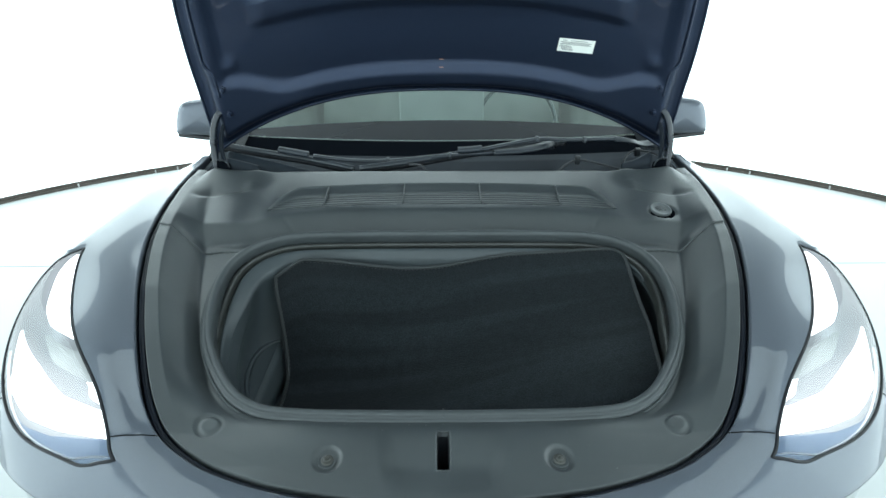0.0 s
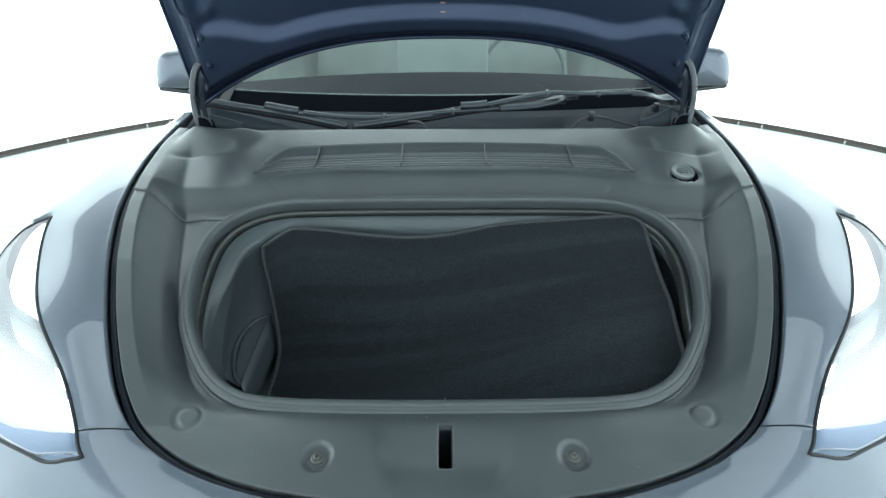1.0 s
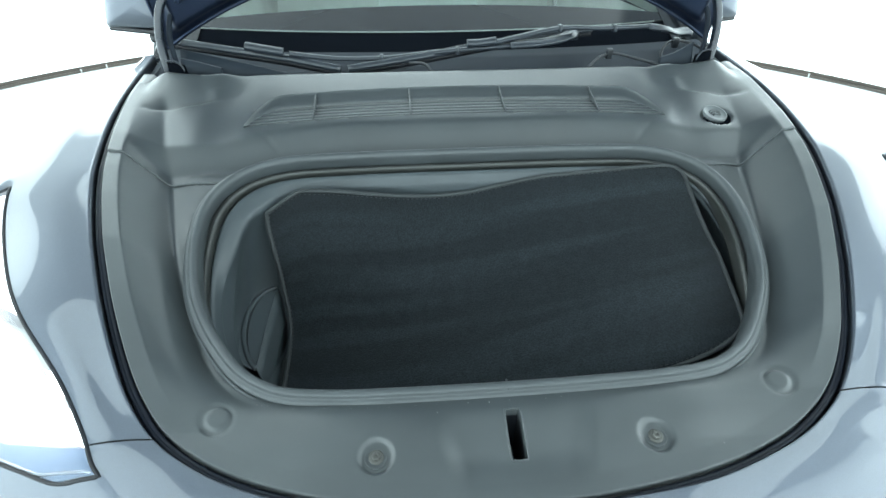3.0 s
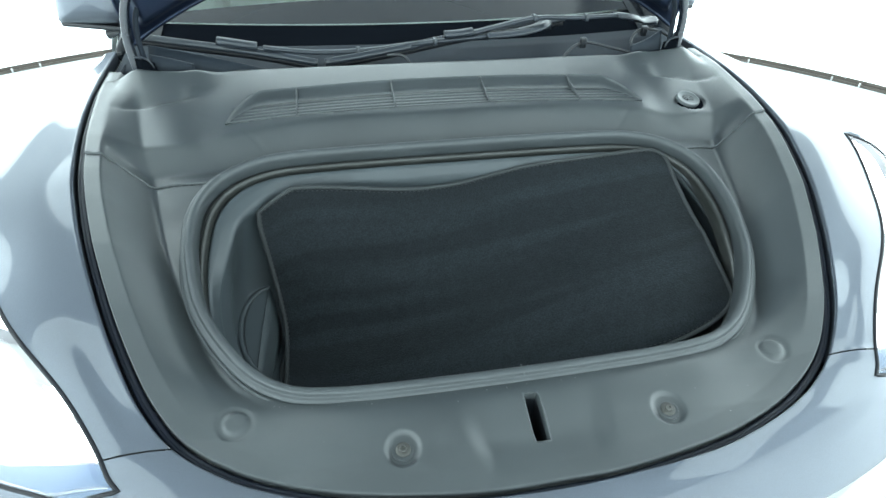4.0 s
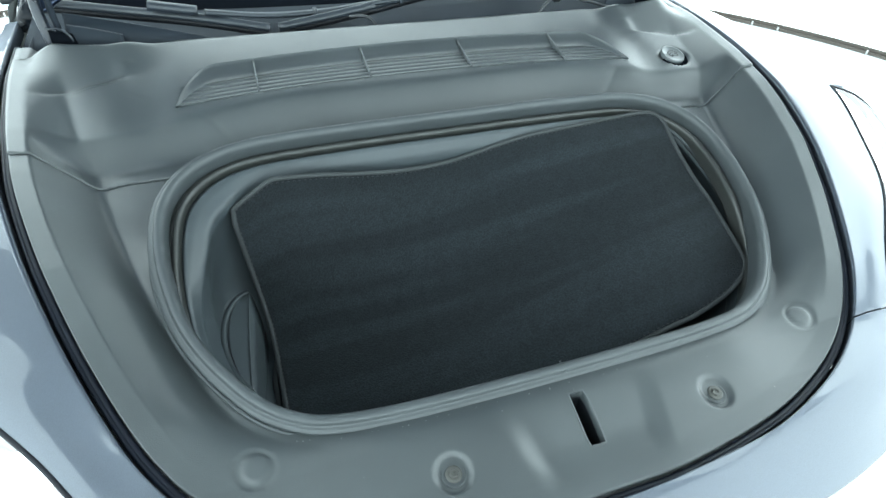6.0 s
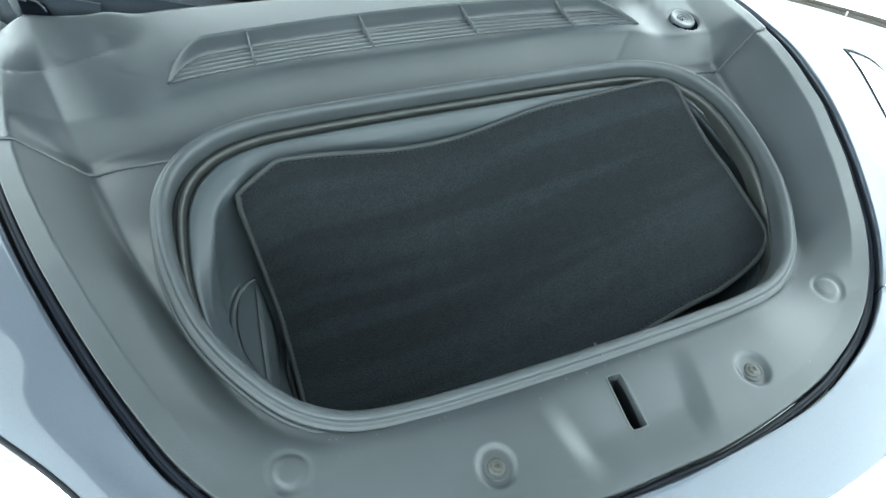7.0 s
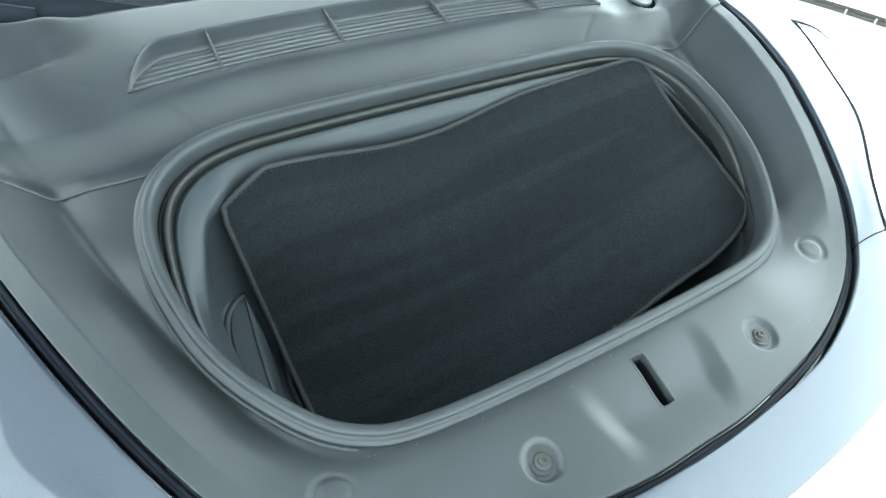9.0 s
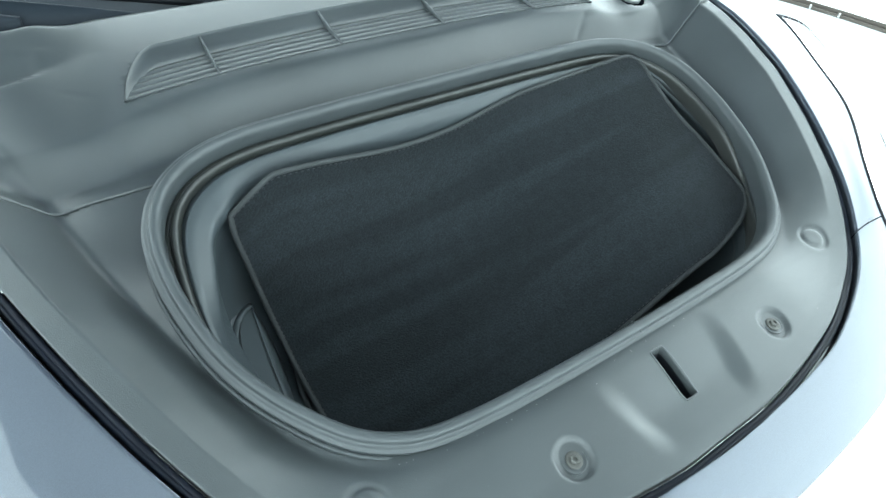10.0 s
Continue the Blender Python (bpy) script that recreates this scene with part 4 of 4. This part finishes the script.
skin = [[SWING @ Vector(hood_point(a, b)) for b in hy] for a in hx]
hood = part("bonnet", sheet(skin), PAINT, car, "raised bonnet with a bare navy inner panel")
inner = [[SWING @ (Vector(hood_point(a * .994, .004 + b * .992)) - Vector((0, 0, inner_depth(a, b)))) for b in hy] for a in hx]
inner_panel = part("inner_panel", sheet(inner, flip=True), PAINT_INNER, hood, "embossed glossy navy inner panel")
rimline = [SWING @ (Vector(hood_point(*ab)) - Vector((0, 0, .004))) for ab in [(a, 0) for a in hx] + [(1, b) for b in hy[1:]] + [(a, 1) for a in hx[-2::-1]] + [(-1, b) for b in hy[-2:0:-1]]]
part("hemmed_edge", tube(spline(rimline, 300, True), round_profile(.005, .005, 8), True, (0, -1, .3)), PAINT_INNER, hood)


for s in (-1, 1):
    bead = [SWING @ (Vector(hood_point(s * (.935 - .03 * float(smooth01(b, .76, .80))), b)) - Vector((0, 0, inner_depth(s * (.935 - .03 * float(smooth01(b, .76, .80))), b) - .001))) for b in np.linspace(.3, .86, 40)]
    part("edge_bead", tube(spline(bead, 60), round_profile(.004, .004, 8)), PAINT_INNER, hood, "folded bead along the inner panel")


def on_inner(a, b, off=.001):
    """A pose on the inner panel: x across, y towards the hinge, z out of the panel."""
    p = SWING @ (Vector(hood_point(a, b)) - Vector((0, 0, inner_depth(a, b) + off)))
    q = SWING @ (Vector(hood_point(a, b + .02)) - Vector((0, 0, inner_depth(a, b + .02) + off)))
    r = SWING @ (Vector(hood_point(a + .02, b)) - Vector((0, 0, inner_depth(a + .02, b) + off)))
    x, y = (r - p).normalized(), (q - p).normalized()
    z = y.cross(x).normalized()
    m = Matrix((x, z.cross(x), z)).transposed().to_4x4()
    m.translation = p
    return m


for b in (.892, .915):
    bm = box((.012, .0022, .0010), bevel=.0004)
    bm.transform(on_inner(0.0, b, .0012))
    part("edge_mark", bm, COPPER, hood, "small copper-coloured mark", smooth=False)
m = on_inner(.525, .815, .003) @ pose(0, 0, 0, 0, 0, 7)
bm = box((.100, .036, .0008))
bm.transform(m)
sticker = part("label_sticker", bm, PAPER, hood, "white paper sticker with small print", smooth=False)
bm = bmesh.new()
for x, y, w in [(-.033, .013, .012), (.006, .013, .046)] + [(-.002, .0085 - .003 * k, .086 - .01 * (k % 2)) for k in range(3)] + [(-.030 + .002 * k, -.0015 - .003 * k, .030 + .004 * (k % 2)) for k in range(5)]:
    box((w, .0014, .0003), (x, y, .0006), bm=bm)
bm.transform(m)
part("print_bars", bm, INK, sticker, smooth=False)

for s in (-1, 1):
    # hinge: a flat steel strap that bows outward from its foot behind the cowl cover to the bonnet
    way = spline([(s * .680, 1.715, 1.030), (s * .686, 1.718, 1.080), (s * .690, 1.720, 1.130), (s * .686, 1.720, 1.172), (s * .677, 1.722, 1.210), (s * .664, 1.726, 1.238), (s * .650, 1.732, 1.250)], 60)
    hinge = part("bonnet_hinge", tube(way, [(.0065, -.010), (.0080, -.008), (.0080, .008), (.0065, .010), (-.0065, .010), (-.0080, .008), (-.0080, -.008), (-.0065, -.010)], up=(0, -1, 0)), HINGE_STEEL, car, "curved black steel bonnet hinge strap")
    inner_way = spline([(s * .662, 1.722, 1.040), (s * .668, 1.728, 1.090), (s * .671, 1.732, 1.140), (s * .667, 1.736, 1.180), (s * .655, 1.740, 1.208), (s * .640, 1.746, 1.214)], 40)
    part("inner_strap", tube(inner_way, round_profile(.006, .007, 10), up=(0, -1, 0)), COWL_BLACK, hinge, "thin second strap behind the first")
    rows = [[(s * (.682 - w), 1.706 + .10 * w, z) for w in (0, .014, .030, .040)] for z in (1.030, 1.045, 1.064, 1.078)]
    rows.append([(s * (.682 - w), 1.710 + .10 * w, 1.104 - .25 * w) for w in (0, .014, .030, .036)])
    thicken(part("hinge_plate", sheet(rows), VOID, hinge, "black hinge bracket"), .010, 0)
    part("bracket_edge", tube(spline([(s * .684, 1.706, 1.108), (s * .664, 1.706, 1.107), (s * .650, 1.707, 1.094), (s * .643, 1.708, 1.066), (s * .639, 1.708, 1.036)], 24), round_profile(.0022, .0022, 8)), WIPER, hinge)
    for b in (.915, .845):
        mm = on_inner(s * .885, b, .001)
        part("hinge_bolt", turned([(.011, 0), (.011, .003), (.0075, .0035), (.0072, .010), (.005, .012)], mm, 6), PAINT_INNER, hinge, smooth=False)

# black sheets added for the shade in the gaps beside the hinge feet
for s in (-1, 1):
    ys = np.linspace(1.70, 1.93, 8)
    rows = [[(s * (.728 + .10 * (y - 1.70)), y, 1.02), (s * (.735 + .10 * (y - 1.70)), y, 1.062 + .03 * (y - 1.70))] for y in ys]
    thicken(part("hinge_gap_shade", sheet(rows), COWL_BLACK, car, "black sheet added for the dark gap beside the bonnet hinge"), .003, 0)

# ---- cowl, wipers, windscreen ----
xs = np.linspace(-.76, .76, 60)
grid = [[(x, 1.645 + .11 * float(smooth01(abs(x), .6, .7)), 1.03), (x, 1.69 + .05 * x * x, 1.045), (x, 1.76 + .08 * x * x, 1.062), (x, 1.80 + .12 * x * x, 1.075), (x, 1.835 + .16 * x * x, 1.088)] for x in xs]
cowl = part("cowl_tray", sheet(grid), COWL_BLACK, car, "black plastic cowl below the windscreen")
thicken(cowl, .004)


def screen_point(x, t):
    """On the windscreen, t from its foot upwards."""
    y0 = 1.815 + .20 * x * x
    return x, y0 + 1.10 * t + .05 * x * x * (1 - t), 1.080 + .58 * t - .03 * x * x * t


def band_top(x):
    """Upper border of the printed band, lower towards both ends."""
    return .171 - .125 * x * x


def screen_patch(x0, x1, t0, t1, lift=0.0, n=50, k=16):
    rows = []
    for x in np.linspace(x0, x1, n):
        ts = np.linspace(t0 if t0 is not None else band_top(x), t1 if t1 is not None else band_top(x), k)
        rows.append([np.array(screen_point(x * (1 - .12 * t), t)) + (0, -lift * .45, lift) for t in ts])
    return rows


windscreen = part("windscreen", sheet(screen_patch(-.74, .74, None, 1)), GLASS, car, "laminated curved windscreen with a dark edge")
windscreen.visible_shadow = False
part("lower_edge_band", sheet(screen_patch(-.74, .74, .082, None)), FRIT, windscreen, "glossy black printed band")
part("foot_trim", sheet(screen_patch(-.74, .74, -.03, .082, -.004)), VOID, windscreen, "unlit black gap trim")
for s in (-1, 1):
    part("side_band", sheet(screen_patch(s * .69, s * .74, .0, 1, .0015, 6)), FRIT, windscreen)
    pil = spline([(s * .768, 1.93, 1.06), (s * .758, 2.1, 1.16), (s * .71, 2.6, 1.46), (s * .62, 3.0, 1.60)], 30)
    part("pillar", tube(pil, round_profile(.034, .030, 12)), FRIT, car, "glossy black windscreen pillar trim")


def wiper(pivot, path, elbow, clip, blade, label):
    arm = part("wiper", tube(spline(path, 50), [(-.010, -.004), (.010, -.004), (.008, .005), (-.008, .005)]), WIPER, car, label)
    part("arm_head", tube(spline(elbow, 24), [(-.019, -.007), (.019, -.007), (.0195, -.001), (.0165, .001), (.012, .007), (-.012, .007), (-.0165, .001), (-.0195, -.001)]), WIPER, arm)
    part("pivot_cap", turned([(.015, -.008), (.016, .006), (.013, .014), (.006, .016)], pose(*pivot, -15, 0, 0)), WIPER, arm)
    a, b = Vector(blade[0]), Vector(blade[-1])
    bl = part("blade", tube(spline(blade, 40), [(-.009, -.002), (.009, -.002), (.006, .006), (.002, .013), (-.002, .013), (-.006, .006)]), WIPER, arm, "ribbed black rubber wiper blade")
    part("rubber_lip", tube([Vector(p) - Vector((0, 0, .008)) for p in spline(blade, 40)], [(-.002, -.006), (.002, -.006), (.003, .006), (-.003, .006)]), RUBBER_BLACK, bl)
    bm = tube(spline(clip, 14), [(-.013, -.005), (.013, -.005), (.011, .006), (.005, .011), (-.005, .011), (-.011, .006)])
    part("blade_connector", bm, WIPER, arm)
    for t in (.25, .6):
        p = spline(path, 50)[int(49 * t)]
        part("hose_clip", box((.010, .026, .018), tuple(p), (0, 0, 0), .003), WIPER, arm)
    return arm


wiper((.350, 1.835, 1.120), [(.165, 1.752, 1.118), (-.02, 1.765, 1.103), (-.15, 1.770, 1.090), (-.28, 1.770, 1.090), (-.40, 1.755, 1.108)],
      [(.350, 1.835, 1.134), (.315, 1.79, 1.130), (.25, 1.762, 1.124), (.160, 1.752, 1.120)], [(-.415, 1.757, 1.110), (-.455, 1.753, 1.118), (-.505, 1.758, 1.126)],
      [(-.715, 1.835, 1.125), (-.56, 1.795, 1.108), (-.42, 1.765, 1.092), (-.275, 1.735, 1.068)], "black wiper arm with its blade parked on the windscreen foot")
wiper((.705, 1.895, 1.110), [(.56, 1.825, 1.145), (.42, 1.800, 1.147), (.30, 1.785, 1.152), (.18, 1.765, 1.135), (.12, 1.755, 1.125)],
      [(.705, 1.895, 1.120), (.65, 1.865, 1.122), (.60, 1.835, 1.138), (.55, 1.825, 1.146)], [(.125, 1.757, 1.128), (.09, 1.755, 1.124), (.050, 1.757, 1.122)],
      [(-.255, 1.735, 1.068), (-.08, 1.755, 1.088), (.12, 1.79, 1.112), (.40, 1.835, 1.135)], "black wiper arm with its blade parked on the windscreen foot")
for pts in ([(.33, 1.67, 1.055), (.37, 1.70, 1.085), (.42, 1.72, 1.100), (.50, 1.71, 1.085), (.60, 1.68, 1.06)], [(.60, 1.70, 1.06), (.565, 1.74, 1.085), (.60, 1.775, 1.115), (.66, 1.77, 1.11), (.70, 1.74, 1.085), (.72, 1.72, 1.06)],
            [(-.10, 1.73, 1.085), (-.06, 1.71, 1.085), (-.035, 1.68, 1.055)]):
    part("washer_hose", tube(spline(pts, 30), round_profile(.0035, .0035, 8)), PLASTIC_BLACK, cowl, "thin black washer hose")
for p in ((.415, 1.72, 1.100), (.615, 1.775, 1.112)):
    part("hose_clip", box((.016, .014, .026), p, (10, 0, 0), .003), PLASTIC_BLACK, cowl)


def plate(name, top, foot, material, label, edge):
    """A thin upright plate from its top edge down to its foot, with a rounded rim along the top."""
    top = spline(top, 16)
    rows = [[tuple(p + (np.array((p[0], *foot)) - p) * q) for q in (0, .35, 1)] for p in top]
    ob = part(name, sheet(rows), material, cowl, label)
    thicken(ob, .003, 0)
    part("rim_bead", tube(top, round_profile(edge, edge, 8)), WIPER, ob)


plate("cowl_flap", [(-.652, 1.722, 1.109), (-.608, 1.716, 1.100), (-.559, 1.711, 1.087)], (1.710, 1.035), PLATE, "dark grey plastic end flap", .0016)
plate("cowl_flap", [(.546, 1.706, 1.091), (.592, 1.716, 1.102), (.640, 1.730, 1.124)], (1.706, 1.035), PLATE, "dark grey plastic end flap", .0018)
plate("cowl_rib", [(-.660, 1.752, 1.124), (-.524, 1.728, 1.098), (-.406, 1.705, 1.073), (-.36, 1.700, 1.062)], (1.702, 1.030), PLATE, "dark grey sloping cowl panel", .0012)

# ---- mirrors ----
MIRROR = spline([(.100, -.062), (.106, -.050), (.100, -.010), (.084, .036), (.066, .054), (.030, .062), (-.04, .068), (-.088, .068), (-.100, .055), (-.102, -.04), (-.094, -.066), (0, -.067)], 40, True)


for s in (-1, 1):
    rows = []
    for i in range(40):
        x, z = MIRROR[i]
        row = [(s * .905 + s * x * w, 2.20 + dy, 1.168 + z * 1.05 * w) for w, dy in ((.0, -.074), (.30, -.073), (.60, -.069), (.82, -.060), (.94, -.044), (.985, -.022), (1.0, .0), (1.0, .03), (.96, .042), (.90, .044), (.0, .040))]
        rows.append(row)
    bm = sheet(rows, True)
    bmesh.ops.recalc_face_normals(bm, faces=bm.faces)
    mir = part("door_mirror", bm, PAINT, car, "blue-grey door mirror housing")
    part("mirror_foot", box((.19, .10, .016), (s * .905, 2.20, 1.094), (0, -s * 7, 0), .006), PLASTIC_BLACK, mir, "black lower mirror shell")
    part("mirror_arm", box((.14, .07, .03), (s * .84, 2.23, 1.075), (0, s * 12, 0), .012), PLASTIC_BLACK, mir)

# ---- cabin: plain shell, dashboard, screen, wheel, seats ----
for s in (-1, 1):
    rows = [[(s * x, 1.905, z) for x, z in ((.93, .28), (.96, .6), (.955, .82), (.905, 1.0), (.80, 1.055))]] + [[(s * x, y, z) for x, z in ((.93, .28), (.96, .6), (.955, .82), (.93, 1.0), (.87, 1.075))] for y in (2.4, 3.2, 4.0)] + [[(s * x * .96, y, z) for x, z in ((.93, .32), (.96, .6), (.955, .85), (.93, 1.02), (.87, 1.10))] for y in (4.6, 5.15)]
    part("body_side", sheet(rows, flip=s < 0), PAINT, car, "blue-grey metallic doors and rear wing")
    rows = [[(s * .81, 2.06, 1.07), (s * .80, 2.065, 1.11), (s * .78, 2.07, 1.16)], [(s * .85, 2.3, 1.07), (s * .82, 2.3, 1.18), (s * .755, 2.3, 1.31)]] + [[(s * x, y, z) for x, z in ((.87, 1.075), (.82, 1.24), (.70, 1.50))] for y in (2.86, 3.2, 4.0)] + [[(s * .83, 5.1, 1.10), (s * .8, 5.0, 1.14), (s * .70, 4.75, 1.24)]]
    pane = part("side_window", sheet(rows, flip=s < 0), SIDE_GLASS, car, "tinted side glass")
    pane.visible_shadow = False
rows = [[(x, y, z - .09 * (x / .74) ** 2) for x in np.linspace(-.74, .74, 12)] for y, z in ((2.86, 1.60), (3.3, 1.625), (4.0, 1.57), (4.75, 1.33), (5.15, 1.15), (5.2, .6), (5.15, .35))]
thicken(part("roof", sheet(rows, flip=True), FRIT, car, "dark glass roof and tail"), .01)
rows = [[(x * w, y, z - .05 * x * x) for x in np.linspace(-.88, .88, 14)] for y, z, w in ((4.62, 1.24, .86), (4.80, 1.185, .92), (4.98, 1.125, .96), (5.14, 1.06, .97), (5.19, .85, 1.0), (5.17, .35, .97))]
thicken(part("tail_panel", sheet(rows, flip=True), PAINT, car, "blue-grey metallic tailgate and rear quarters"), .004)
dash = [[(x, y, z) for y, z in ((2.02, 1.02), (2.12, 1.045), (2.45, 1.055), (2.60, 1.03), (2.62, .95), (2.62, .70))] for x in np.linspace(-.75, .75, 10)]
dashboard = part("dashboard", sheet(dash), TRIM_GREY, car, "low plain grey dashboard")
part("centre_screen", box((.37, .02, .23), (0, 2.52, 1.13), (-8, 0, 0), .008), TRIM_LIGHT, dashboard, "landscape touchscreen seen from behind")
a = [(.36 + .185 * math.cos(t), 2.72 + .05 * math.sin(t), 1.06 + .175 * math.sin(t)) for t in np.linspace(0, 2 * math.pi, 60, endpoint=False)]
wheel = part("steering_wheel", tube(a, round_profile(.010, .012, 10), True, (0, 1, .2)), TRIM_GREY, car, "grey round steering wheel")
part("wheel_hub", box((.09, .04, .07), (.36, 2.73, 1.01), (-15, 0, 0), .02), TRIM_GREY, wheel)
for s in (-1, 1):
    rows = [[(s * x, y, z) for x, z in ((.80, .55), (.86, .80), (.88, 1.0), (.86, 1.068))] for y in (2.1, 2.8, 3.4, 4.3)]
    part("door_trim", sheet(rows), TRIM_LIGHT, car, "light grey inner door trim")
bm = box((1.6, 3.0, .05), (0, 3.5, .45))
part("underbody", bm, VOID, car, smooth=False)
bm = box((1.6, .03, .8), (0, 2.02, .66))
part("bulkhead", bm, VOID, car, smooth=False)
bm = box((2, .04, .98), (0, 3.75, .90))
for v in bm.verts:
    v.co.x *= .84 if v.co.z < 1 else .73
part("rear_seat_wall", bm, TRIM_LIGHT, car, smooth=False)
rows = [[(x, y, z - .07 * (x / .74) ** 2) for x in np.linspace(-.74, .74, 8)] for y, z in ((2.84, 1.575), (3.3, 1.60), (3.8, 1.58))]
part("headliner", sheet(rows), TRIM_LIGHT, car, "light grey headliner")

# ---- wheels ----
for x in (-.82, .82):
    for y in (1.43, 4.32):
        m = pose(x, y, .355, 0, 90 if x > 0 else -90, 0)
        w = part("wheel", turned([(.23, -.12), (.33, -.115), (.355, -.09), (.355, .09), (.33, .115), (.25, .12), (.245, .10)], m, 48), TYRE, car, "black road tyre on a grey rim")
        part("rim", turned([(.245, .06), (.24, .11), (.225, .10), (.08, .085), (.05, .10)], m, 48), RIM, w)
# tub and apron need a dark void under them
rows = [[(x, y, .55) for y in (.80, 1.0, 1.4, 2.0)] for x in np.linspace(-.56, .56, 6)]
part("bay_floor", sheet(rows), VOID, car, "dark bay below the covers", smooth=False)
